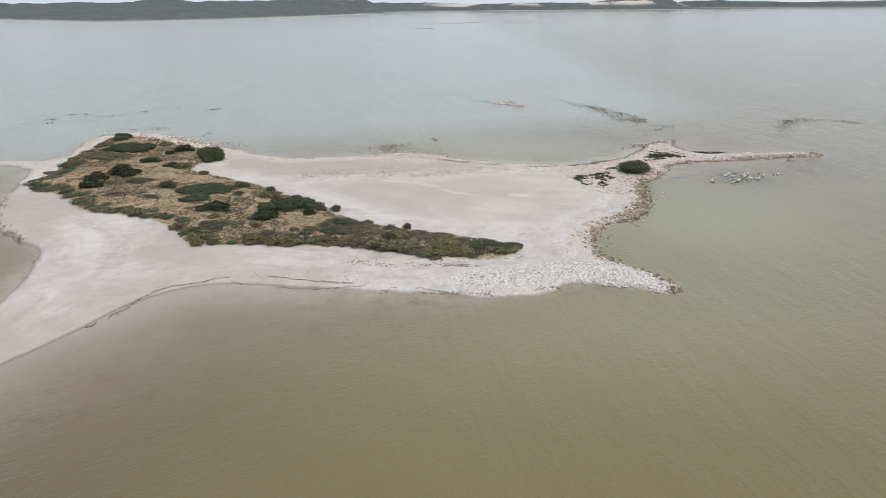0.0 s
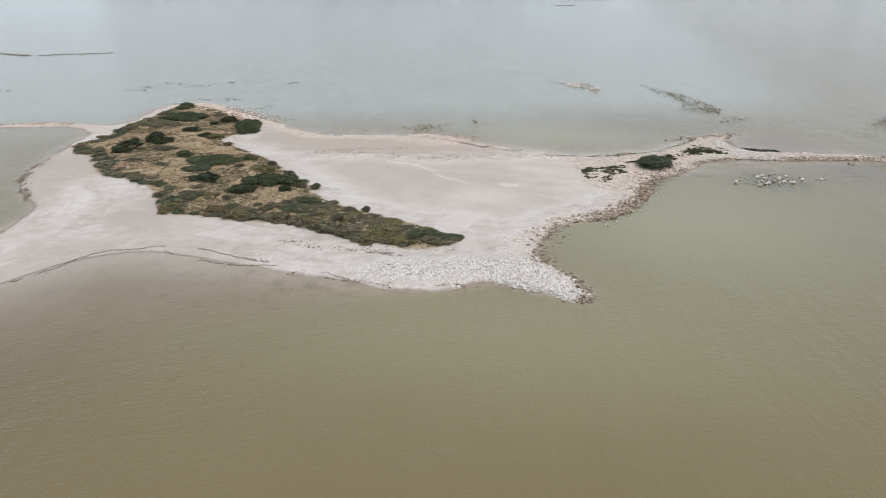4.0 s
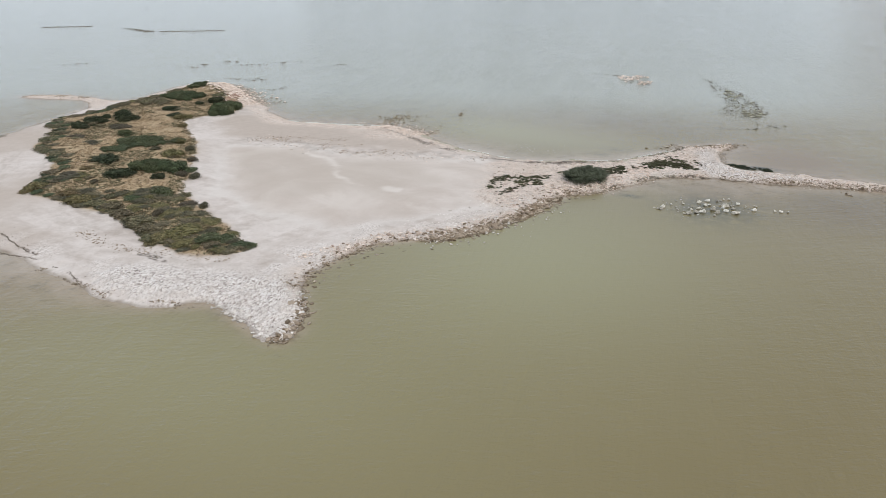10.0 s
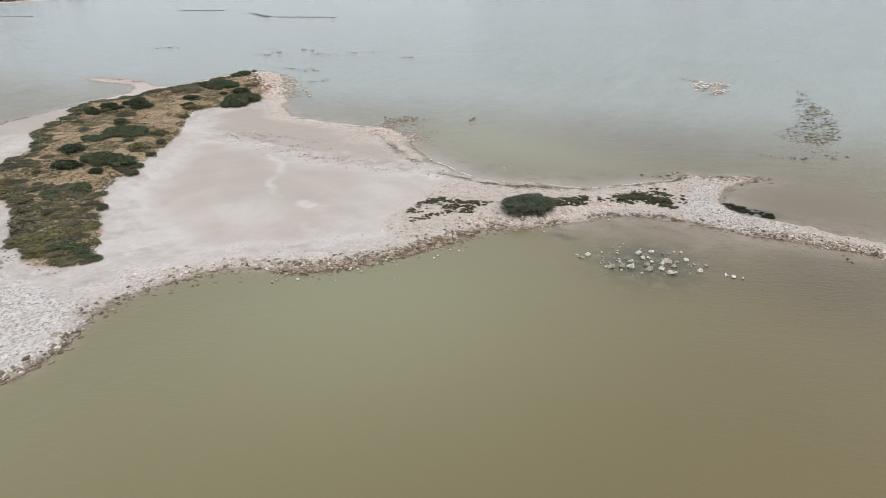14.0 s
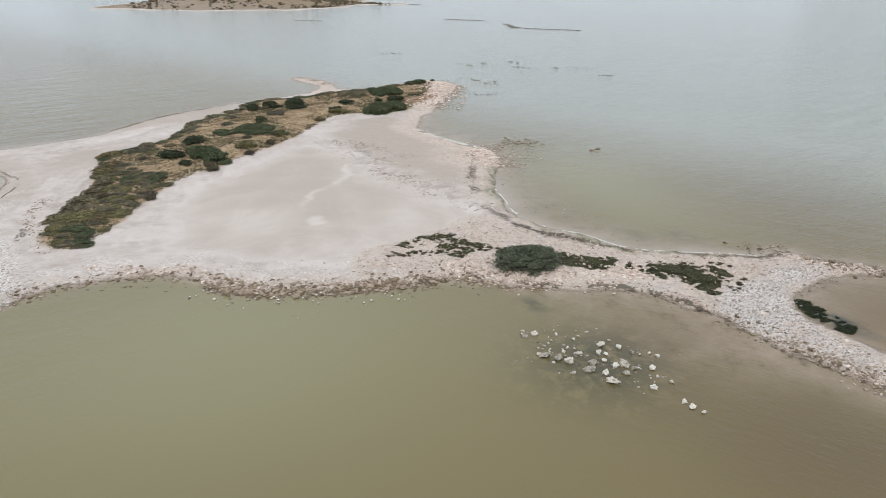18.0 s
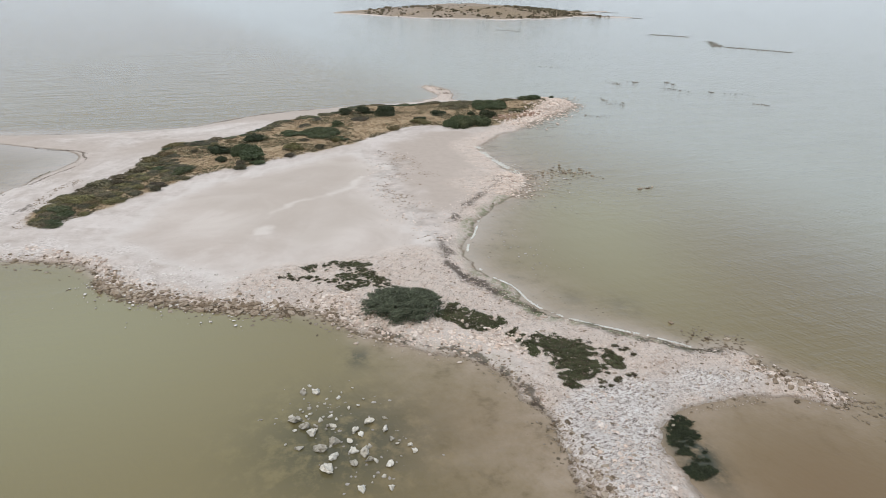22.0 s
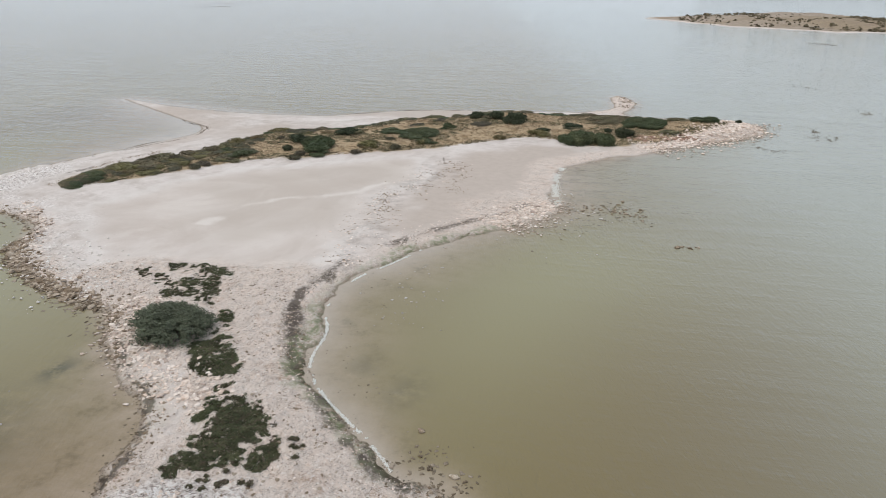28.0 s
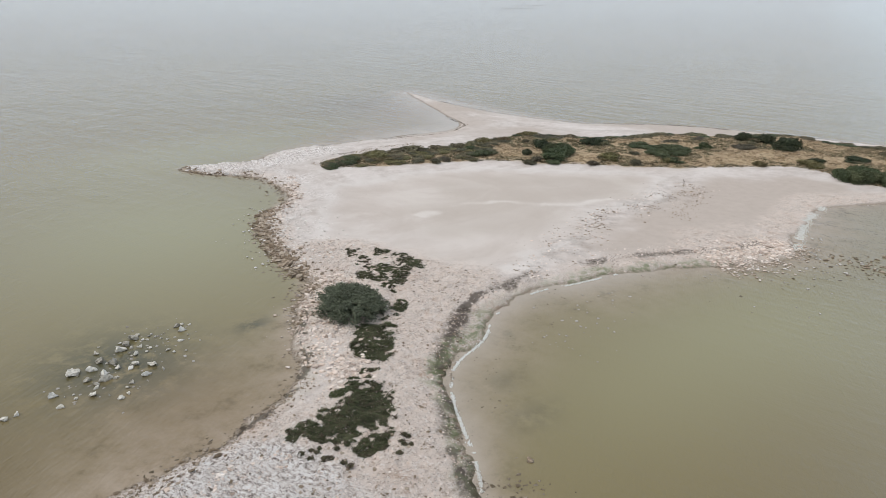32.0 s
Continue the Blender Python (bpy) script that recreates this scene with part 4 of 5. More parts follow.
rubble("white_gravel", WHITE_RUBBLE, [
    (*scatter([(75, 187), (82, 188), (86, 191), (92, 195)], 4.6, 70, 248), 0.2, 0.45, -0.05), (*filled(SE_POINT, 1000, 41), 0.10, 0.4, 0.05), (*filled(WHITE_FLAT, 1300, 42), 0.07, 0.28, 0.05), (*scatter([(28, 115.5), (34, 113.5), (42.5, 111.5), (40.5, 118), (36, 124)], 1.2, 260, 45), 0.3, 1.1, -0.05), (*scatter([(40, 152), (46, 160), (50, 170), (52, 180)], 7, 1300, 43), 0.12, 0.6, 0.1),
    (*scatter([(77, 187.5), (85, 190.5), (93, 194)], 7.5, 240, 44), 0.15, 0.6, -0.08), (*scatter([(-26, 231), (-12, 237), (2, 231)], 9.0, 120, 48), 0.25, 0.9, -0.04), (*scatter([(24, 217), (34, 218.5), (40, 221), (46, 222)], 5.0, 80, 49), 0.2, 0.6, -0.04), (*scatter([(14, 220), (6, 227), (12, 232), (10, 240)], 5.0, 26, 149), 0.2, 0.6, -0.03)], "bird-whitened limestone chips")


# ---- reefs awash in the lake ----
def reef(lines, count, seed, size, label, lift=0.0, material=None, areas=()):
    """Stones awash: lines are (line, half width), areas are (outline, count)."""
    spots = [scatter(line, half, count, seed + k)[0] for k, (line, half) in enumerate(lines)]
    for k, (area, many) in enumerate(areas):
        p = filled(smooth(area, 3, True), many, seed + 20 + k)[0]
        spots.append(p[fbm(p[:, 0], p[:, 1], 5.0, seed) > -0.16])
    places = np.concatenate(spots)
    r = np.random.default_rng(seed)
    k = len(places)
    s = (size[0] * (size[1] / size[0]) ** (r.random(k) ** 2))[:, None, None] / 2
    v = CHIP_V[None] * (1.15, 1.15, 0.42) * r.uniform(0.7, 1.4, (k, 1, 3)) * (1 + r.uniform(-0.32, 0.32, (k, len(CHIP_V), 1))) * s
    v += np.concatenate([places, np.full((k, 1), lift)], 1)[:, None]
    f = (CHIP_F[None] + (np.arange(k) * len(CHIP_V))[:, None, None]).reshape(-1, 3)
    return tagged(new("reef", mesh_from("reef", v.reshape(-1, 3), f, material or DARK_RUBBLE)), label, "reef", kind="stuff")


CURVED_REEF = [(60, 359), (69, 343), (80, 324), (89, 295), (88, 285), (82, 284), (74, 289), (75, 302), (73, 315), (68, 322), (66, 336)]
CURVED_CORE = [(68, 338), (79, 322), (87, 295), (86, 287), (80, 288), (78, 302), (75, 316)]
ISLET = [(26, 350), (30, 355), (37, 356), (42, 345), (43, 333), (39, 333), (32, 338)]
reef([([(75, 266), (82, 267), (88, 269)], 1.5), ([(90, 280), (93, 272)], 3.0)], 26, 51, (0.25, 0.8), "low curved reef of dark stones awash in the lake", 0.07, None, ((CURVED_REEF, 620),))
reef([], 0, 61, (0.3, 1.1), "pale weedy stones in the middle of the curved reef", 0.10, REEF_RUBBLE, ((CURVED_CORE, 380),))
reef([([(14, 355), (20, 355), (26, 353)], 2.0)], 26, 52, (0.3, 1.2), "dark wet stones round a small islet", 0.0, None, ((ISLET, 160),))
reef([], 0, 62, (0.3, 1.3), "small islet of pinkish stones just above the water", 0.16, PINK_RUBBLE, ((ISLET, 520),))
reef([([(125, 249), (132, 265), (146, 287)], 4.0), ([(146, 287), (158, 289), (170, 278)], 5.0)], 260, 53, (0.25, 1.0), "scattered reef stones awash in the lake")
reef([([(-128, 274), (-126, 279), (-118, 280)], 1.2), ([(-115, 279), (-110, 281), (-106, 282)], 4.0), ([(-92, 263), (-85, 267), (-88, 273)], 2.0)], 34, 54, (0.3, 1.3), "scattered reef stones awash in the lake")
reef([([(-174, 296), (-168, 298), (-161, 299)], 2.0), ([(-169, 307), (-165, 308)], 1.5), ([(-150, 312), (-138, 322)], 2.0), ([(-168, 322), (-158, 323)], 1.5), ([(-138, 327), (-133, 332), (-123, 343)], 1.6), ([(-106, 332), (-102, 336)], 1.5), ([(-235, 278), (-225, 287)], 1.5)], 15, 55, (0.5, 1.9), "scattered reef stones awash in the lake")
reef([([(-378, 438), (-335, 424)], 3.5), ([(-330, 428), (-290, 452)], 4.0), ([(-450, 418), (-420, 440)], 4.0)], 300, 56, (0.6, 1.8), "thin dark rock bar far out in the lake")
reef([([(-42, 1560), (100, 1720)], 6.0), ([(150, 1715), (240, 1690)], 6.0), ([(-40, 1336), (-10, 1340)], 5.0)], 130, 57, (2.0, 6.0), "thin dark rock bar far out in the lake")


reef([([(-800, 458), (-752, 478), (-700, 500)], 5.0), ([(-880, 500), (-850, 520)], 4.0), ([(-520, 300), (-500, 318)], 2.0)], 160, 58, (0.8, 2.4), "thin dark rock bar off the far island")
reef([([(-3900, -830), (-3800, -720)], 12.0), ([(-4250, -90), (-4200, 110)], 10.0)], 90, 59, (4.0, 12.0), "small scrubby islet on the far side of the lake")


reef([([(-760, -600), (-850, -602), (-940, -598)], 3.0), ([(-960, -704), (-1080, -706), (-1180, -702)], 3.0), ([(-2500, -735), (-2640, -820), (-2770, -911)], 8.0)], 70, 71, (1.0, 3.5), "thin dark rock bar far out in the lake")


# ---- foam ----
def foam(line, half, count, seed):
    p, r = scatter(line, half, count, seed)
    n = 7
    t = np.linspace(0, 2 * np.pi, n, endpoint=False)
    k = len(p)
    p = p[fbm(p[:, 0], p[:, 1], 3.0, 33) > -0.04]
    k = len(p)
    rad = r.uniform(0.02, 0.055, (k, 1)) * r.uniform(0.6, 1.3, (k, n))
    ring = np.stack([p[:, None, 0] + rad * np.cos(t), p[:, None, 1] + rad * np.sin(t), np.full((k, n), 0.02)], -1)
    top = ring * 1.0
    top[..., :2] = p[:, None] + (ring[..., :2] - p[:, None]) * 0.6
    top[..., 2] = 0.05 + r.uniform(0.02, 0.06, (k, 1))
    ground = np.maximum(land_height(p[:, 0], p[:, 1]), 0.0)[:, None]
    ring[..., 2] += ground - 0.02
    top[..., 2] += ground - 0.02
    v = np.concatenate([ring, top], 1).reshape(-1, 3)
    b = np.arange(k)[:, None] * 2 * n
    i = np.arange(n)
    side = np.stack([b + i, b + (i + 1) % n, b + n + (i + 1) % n, b + n + i], -1).reshape(-1, 4)
    cap = np.stack([b + n + 0 * i[1:-2:2], b + n + i[1:-2:2], b + n + i[1:-2:2] + 1, b + n + np.minimum(i[1:-2:2] + 2, n - 1)], -1).reshape(-1, 4)
    return tagged(new("foam", mesh_from("foam", v, np.concatenate([side, cap]), FOAM)), "line of white dried foam along the shore", "foam", kind="stuff")


foam(FOAM_LINE, 0.9, 4200, 61)
foam(FOAM_LINE_NECK, 0.2, 4800, 62)


# ---- plants ----
def crown_mesh(seed, leaves, leaf, lobes, material, name="crown", spread=0.75):
    """A dome of many small leaf clumps, 1 wide to each side and 1 high, uneven and with gaps."""
    r = np.random.default_rng(seed)
    turn, out = r.uniform(0, 2 * np.pi, lobes), np.sqrt(r.uniform(0, 1, lobes)) * spread * r.uniform(0.85, 1.1, lobes)
    at = np.stack([np.cos(turn) * out, np.sin(turn) * out], -1)
    rad = r.uniform(0.26, 0.46, lobes) * math.sqrt(18 / lobes)
    far = np.linalg.norm(at, axis=1)
    top = np.sqrt(np.clip(1 - (far / 1.08) ** 2, 0.06, 1)) * r.uniform(0.72, 1.0, lobes)
    k = r.integers(0, lobes, leaves)
    way = r.normal(size=(leaves, 3))
    way[:, 2] = np.abs(way[:, 2]) - 0.12
    way /= np.linalg.norm(way, axis=1)[:, None]
    c = np.stack([at[k, 0] + way[:, 0] * rad[k], at[k, 1] + way[:, 1] * rad[k], np.maximum(top[k] - rad[k] * 0.8, 0.05) + way[:, 2] * rad[k] * 0.8], -1)
    c *= r.uniform(0.86, 1.05, (leaves, 1))
    c[:, 2] *= np.where(r.random(leaves) < 0.34, r.uniform(0.05, 0.9, leaves), 1.0)
    c[:, 2] = np.maximum(c[:, 2], 0.02)
    u = np.cross(way, r.normal(size=(leaves, 3)))
    u /= np.linalg.norm(u, axis=1)[:, None]
    w = np.cross(way, u) * 0.6 + way * r.uniform(-0.7, 0.9, (leaves, 1))
    s = leaf * r.uniform(0.6, 1.4, (leaves, 1))
    v = np.stack([c - u * s * 0.5, c - w * s * 0.45, c + u * s * 0.5, c + w * s * 0.75], 1).reshape(-1, 3)
    return mesh_from(name, v, np.arange(leaves * 4).reshape(-1, 4), material)


def stems_mesh(seed):
    """Short bent woody stems that fan out from the root, and the dense twigs inside the crown."""
    r = np.random.default_rng(seed)
    vs, fs = [], []
    for _ in range(26):
        a, reach, up = r.uniform(0, 2 * np.pi), r.uniform(0.2, 0.72), r.uniform(0.3, 0.8)
        path = [np.array([math.cos(a) * reach * u, math.sin(a) * reach * u, up * u ** 0.8 - 0.06]) + r.normal(0, 0.025, 3) for u in (0, 0.35, 0.7, 1.0)]
        for j, p in enumerate(path):
            q = 0.034 * (1 - 0.26 * j)
            base = len(vs)
            vs += [p + (q, 0, 0), p + (-q / 2, q * 0.87, 0), p + (-q / 2, -q * 0.87, 0)]
            if j:
                fs += [(base - 3 + e, base - 3 + (e + 1) % 3, base + (e + 1) % 3, base + e) for e in range(3)]
    return mesh_from("stems", np.array(vs), fs, TWIG)


STEMS = [stems_mesh(s) for s in range(3)]
LOOKS = {
    "dark": (DARK_LEAF, 2400, 0.12, 24, "dense dark-green coastal shrub on the sandy rise"),
    "green": (GREEN_LEAF, 2300, 0.115, 30, "spreading green coastal shrub among dry grass"),
    "olive": (OLIVE_LEAF, 1700, 0.14, 20, "low olive-green saltbush among dry grass"),
    "grey": (GREY_LEAF, 2000, 0.11, 26, "grey-green twiggy shrub at the edge of the sand"),
    "low": (LOW_LEAF, 1500, 0.15, 22, "low sprawling grey-green saltbush on sand"),
}
CROWNS = {k: [crown_mesh(100 + s, n, leaf, lobes, mat) for s in range(3)] for k, (mat, n, leaf, lobes, _) in LOOKS.items()}


def shrub(kind, x, y, rx, ry, h, turn, r):
    root = new("shrub")
    z = float(land_height(x, y)) - 0.05
    root.matrix_world = pose(x, y, z, 0, 0, turn) @ Matrix.Diagonal((rx, ry, h, 1))
    part("stems", STEMS[r.integers(3)], root)
    part("crown", CROWNS[kind][r.integers(3)], root)
    return tagged(root, LOOKS[kind][4], "shrub", "shrubs of the island")


DARK = [(-88, 196, 3.1, 3.1, 3.8), (-92, 188, 2.9, 2.9, 2.6), (-91, 182, 2.5, 2.5, 2.3), (-95, 195, 1.2, 1.2, 1.6), (-87, 213, 2.6, 2.6, 1.6), (-78, 207, 1.8, 1.8, 1.3),
        (-85, 224, 1.4, 1.4, 1.4), (-82, 229, 2.7, 2.7, 2.5), (-37, 152, 2.9, 2.9, 2.3), (-50, 159, 3.4, 3.0, 2.1), (-28, 155, 1.5, 1.5, 1.5), (-116, 258, 1.1, 1.1, 1.2)]
GREEN = [(-70, 219, 5.9, 5.2, 2.8), (-72, 225, 3.8, 3.8, 2.6), (-59, 177, 8.3, 5.9, 1.1), (-59, 169, 3.7, 3.7, 0.9), (-70, 181, 1.9, 1.9, 1.8), (-51, 182, 2.3, 2.3, 1.2), (-101, 232, 9.0, 8.0, 1.8), (-110, 249, 3.9, 3.9, 1.6),
         (-35, 159, 5.3, 5.0, 2.3), (-30, 162, 3.3, 3.3, 2.3), (-19, 148, 3.0, 2.4, 1.2), (10, 132, 2.5, 2.5, 0.9), (12, 134, 2.0, 2.0, 0.8), (16, 133, 2.0, 1.8, 0.6), (-21, 142, 1.8, 1.8, 0.8)]
OLIVE = [(-75, 206, 2.5, 2.5, 1.4), (-50, 182, 1.7, 1.7, 1.2), (-41, 171, 2.4, 2.4, 1.6), (-49, 153, 1.7, 1.7, 0.6), (1, 130, 2.5, 2.5, 0.7), (3, 133, 3.1, 3.1, 1.0), (7, 129.5, 2.0, 2.0, 0.6),
         (-48, 139, 2.5, 2.5, 1.2), (-66, 198, 1.7, 1.7, 1.1), (-31, 137, 2.9, 2.5, 1.4), (-37, 139, 2.0, 2.0, 1.0)]
GREY = [(-80, 188, 5.0, 3.0, 0.8), (-42, 178, 1.5, 1.5, 1.5), (-34, 171, 1.6, 1.6, 1.1), (-26, 160, 1.5, 1.5, 1.2), (-22.5, 160.5, 1.6, 1.6, 1.4),
        (-5, 145.8, 1.2, 1.2, 1.3), (-38, 146, 1.1, 1.1, 0.9), (-9, 145, 2.3, 1.5, 0.6), (-48, 146, 3.8, 3.0, 0.7), (-8, 137, 1.2, 1.2, 1.3), (-49, 173, 1.6, 1.6, 0.9), (-71, 171, 2.3, 1.6, 0.5), (-81, 174, 2.4, 1.6, 0.5)]
LOW = [(-102, 183, 3.9, 3.0, 0.8), (-87, 170, 3.1, 3.1, 0.9), (-80, 162, 2.2, 2.2, 0.8), (-71, 160, 2.5, 2.5, 0.9), (-63, 156, 1.5, 1.5, 0.8), (-102, 219, 7.0, 6.0, 1.0), (-26, 137, 2.1, 2.1, 0.9), (-21, 137, 2.3, 2.3, 1.2),
       (-26, 141, 1.4, 1.4, 0.9), (-9, 133, 3.2, 3.0, 1.4), (-15, 135, 2.2, 2.2, 1.1), (-5, 132, 2.6, 2.6, 1.0), (-14, 150, 1.2, 1.2, 0.7), (-13, 146, 1.8, 1.4, 0.5), (16, 130, 1.2, 1.2, 0.5)]
LOW_FAR = [(-87, 186, 1.5, 1.5, 0.8), (-108, 214, 3.8, 3.5, 1.0), (-108, 223, 5.0, 5.0, 1.0), (-111, 202, 4.2, 2.6, 0.5), (-1, 128.5, 2.0, 1.6, 0.7), (-55, 148, 2.4, 2.0, 0.8), (-76, 161, 2.4, 2.0, 0.7), (-93, 176, 3.0, 2.2, 0.8),
           (-112, 240, 4.0, 4.0, 1.0), (-92, 240, 3.0, 2.6, 1.0), (-107, 194, 3.0, 2.4, 0.7)]
plant_rng = np.random.default_rng(5)
for kind, rows in (("dark", DARK), ("green", GREEN), ("olive", OLIVE), ("grey", GREY), ("low", LOW), ("low", LOW_FAR)):
    for x, y, rx, ry, h in rows:
        h *= {"dark": 0.95, "green": 1.05, "grey": 1.0}.get(kind, 1.0)
        if rx < 3.6:
            shrub(kind, x, y, rx * 1.1, ry, h, plant_rng.uniform(0, 360), plant_rng)
            if rx > 1.7 and kind != "low":
                # lower plants lean against it
                for k in range(3):
                    a, s = plant_rng.uniform(0, 2 * math.pi), plant_rng.uniform(0.5, 0.8) * rx
                    shrub(kind if k else "low", x + math.cos(a) * rx * 0.95, y + math.sin(a) * ry * 0.95, s, s * plant_rng.uniform(0.7, 1.0), h * plant_rng.uniform(0.35, 0.6), plant_rng.uniform(0, 360), plant_rng)
            continue
        # a thicket grows from several plants
        for k in range(int(rx * ry / 2.0)):
            a, far = plant_rng.uniform(0, 2 * math.pi), math.sqrt(plant_rng.uniform(0, 1)) * 0.8
            s = plant_rng.uniform(1.6, 2.6)
            shrub(kind, x + math.cos(a) * far * rx, y + math.sin(a) * far * ry, s, s * plant_rng.uniform(0.8, 1.1), h * (1.05 - 0.5 * far**2), plant_rng.uniform(0, 360), plant_rng)


# smaller plants fill the southern end of the rise
fill_at, fill_rng = filled(SCRUB, 900, 77)
fill_depth = area_depth(fill_at[:, 0], fill_at[:, 1], SCRUB)
south = (fill_at[:, 1] < 149) & (fill_at[:, 1] + fill_at[:, 0] * 0.25 < 145)
west = (fill_depth < 4.2) & (fill_at[:, 0] + fill_at[:, 1] < 118) & (fill_at[:, 1] < 235)
clearing = np.hypot((fill_at[:, 0] + 37) / 12, (fill_at[:, 1] - 144.5 - 0.4 * (fill_at[:, 0] + 37)) / 4) < 1
fill_at = fill_at[(fill_depth > 0.4) & (south | west) & ~clearing]
fill_at = fill_at[:270]
fill_kind = np.where(fill_at[:, 0] > -14, fill_rng.choice(["low", "olive", "olive", "grey"], len(fill_at)), np.where(fill_at[:, 0] + fill_at[:, 1] < 100, fill_rng.choice(["green", "low", "green", "dark"], len(fill_at)), fill_rng.choice(["low", "grey", "olive", "grey"], len(fill_at))))
for kind, label in (("low", "low sprawling grey-green saltbush covering the rise"), ("olive", "low olive-green saltbush covering the rise"), ("green", "low green saltbush along the edge of the rise"), ("dark", "low dark-green cover along the edge of the rise"), ("grey", "low grey twiggy scrub at the edge of the rise")):
    me = CROWNS[kind][0]
    leaf = np.empty(len(me.vertices) * 3)
    me.vertices.foreach_get("co", leaf)
    leaf = leaf.reshape(-1, 3)
    at = fill_at[fill_kind == kind]
    size = fill_rng.uniform(1.2, 2.4, (len(at), 1))
    size = np.concatenate([size, size * fill_rng.uniform(0.7, 1.1, (len(at), 1)), fill_rng.uniform(0.28, 0.6, (len(at), 1))], 1)
    turn = fill_rng.uniform(0, 2 * np.pi, (len(at), 1))
    v = leaf[None] * size[:, None]
    v = np.stack([v[..., 0] * np.cos(turn) - v[..., 1] * np.sin(turn), v[..., 0] * np.sin(turn) + v[..., 1] * np.cos(turn), v[..., 2]], -1)
    v += np.concatenate([at, land_height(at[:, 0], at[:, 1])[:, None] - 0.05], 1)[:, None]
    tagged(new("low_scrub", mesh_from("low_scrub", v.reshape(-1, 3), np.arange(v.size // 3).reshape(-1, 4), LOOKS[kind][0])), label, "scrub", kind="stuff")


def neck_shrub():
    root = new("shrub")
    root.matrix_world = pose(57.9, 197.6, float(land_height(57.9, 197.6)) - 0.1, 0, 0, -12) @ Matrix.Diagonal((4.8, 6.3, 2.6, 1))
    part("stems", STEMS[0], root)
    part("crown", crown_mesh(300, 38000, 0.036, 190, NECK_LEAF, spread=0.9), root)
    return tagged(root, "broad dense dark-green shrub on the stony neck", "shrub", "shrubs of the neck")


neck_shrub()


# ---- ground plants, too many to count ----
def tufts(name, places, r, blades, tall, wide, material, label, category, splay=0.45):
    k = len(places)
    z = land_height(places[:, 0], places[:, 1])
    n = k * blades
    z = np.maximum(z, 0.0)
    base = np.repeat(np.concatenate([places, z[:, None] - 0.03], 1), blades, 0) + np.concatenate([r.normal(0, wide * 0.8, (n, 2)), np.zeros((n, 1))], 1)
    a = r.uniform(0, 2 * np.pi, n)
    side = np.stack([np.cos(a), np.sin(a), 0 * a], -1) * wide * 0.5
    lean = np.concatenate([r.normal(0, splay, (n, 2)), np.ones((n, 1))], 1) * (tall * r.uniform(0.5, 1.3, (n, 1)))
    v = np.stack([base - side, base + side, base + side * 0.6 + lean, base - side * 0.6 + lean * 0.96], 1).reshape(-1, 3)
    return tagged(new(name, mesh_from(name, v, np.arange(n * 4).reshape(-1, 4), material)), label, category, kind="stuff")


grass_at, grass_rng = filled(SCRUB, 12000, 71)
grass_at = grass_at[fbm(grass_at[:, 0], grass_at[:, 1], 5.0, 40) > -0.18]
tufts("dry_grass", grass_at, grass_rng, 6, 0.16, 0.26, STRAW, "dry straw-coloured grass between the shrubs", "grass", 1.3)


heath_at, heath_rng = filled(SCRUB, 9000, 73)
heath_at = heath_at[fbm(heath_at[:, 0], heath_at[:, 1], 6.0, 49) + 0.5 * fbm(heath_at[:, 0], heath_at[:, 1], 1.5, 50) > 0.06]
tufts("brown_herbs", heath_at, heath_rng, 7, 0.14, 0.2, RUSTY_LEAF, "low rusty-brown herbs between the shrubs", "ground cover", 1.4)


cover_at, cover_rng = filled(SCRUB, 18000, 72)
cover_at = cover_at[fbm(cover_at[:, 0], cover_at[:, 1], 7.0, 46) + 0.25 * step(6, 0, area_depth(cover_at[:, 0], cover_at[:, 1], SCRUB)) + 0.15 * step(150, 138, cover_at[:, 1]) > 0.05]
tufts("low_herbs", cover_at, cover_rng, 7, 0.15, 0.24, LOW_LEAF, "low grey-green herbs between the shrubs", "ground cover", 1.4)


def mats(name, areas, seed, material, label):
    """Low creeping plants: small domed cushions that leave bare patches."""
    spots = []
    r = np.random.default_rng(seed)
    for area, count, bare in areas:
        area = smooth(area, 4, True)
        if bare > 0.2:
            # scattered single cushions
            p, q = filled(area, count // 18, seed + len(spots))
            p = np.repeat(p, 18, 0) + q.normal(0, 1, (len(p) * 18, 2)) * np.repeat(q.uniform(0.04, 0.14, (len(p), 1)), 18, 0)
            spots.append(p)
            continue
        p, _ = filled(area, count, seed + len(spots))
        rim = area_depth(p[:, 0], p[:, 1], area) + 1.1 * fbm(p[:, 0], p[:, 1], 1.1, 44, 3) - 0.12
        keep = (rim > 0) & (fbm(p[:, 0], p[:, 1], 2.4, 45, 3) + 0.9 * fbm(p[:, 0], p[:, 1], 0.6, 48, 2) + 0.12 * step(0, 1.4, rim) > bare - 0.06)
        spots.append(p[keep])
    p = np.concatenate(spots)
    return tufts(name, p, r, 14, 0.07, 0.13, material, label, "ground cover", 1.3)


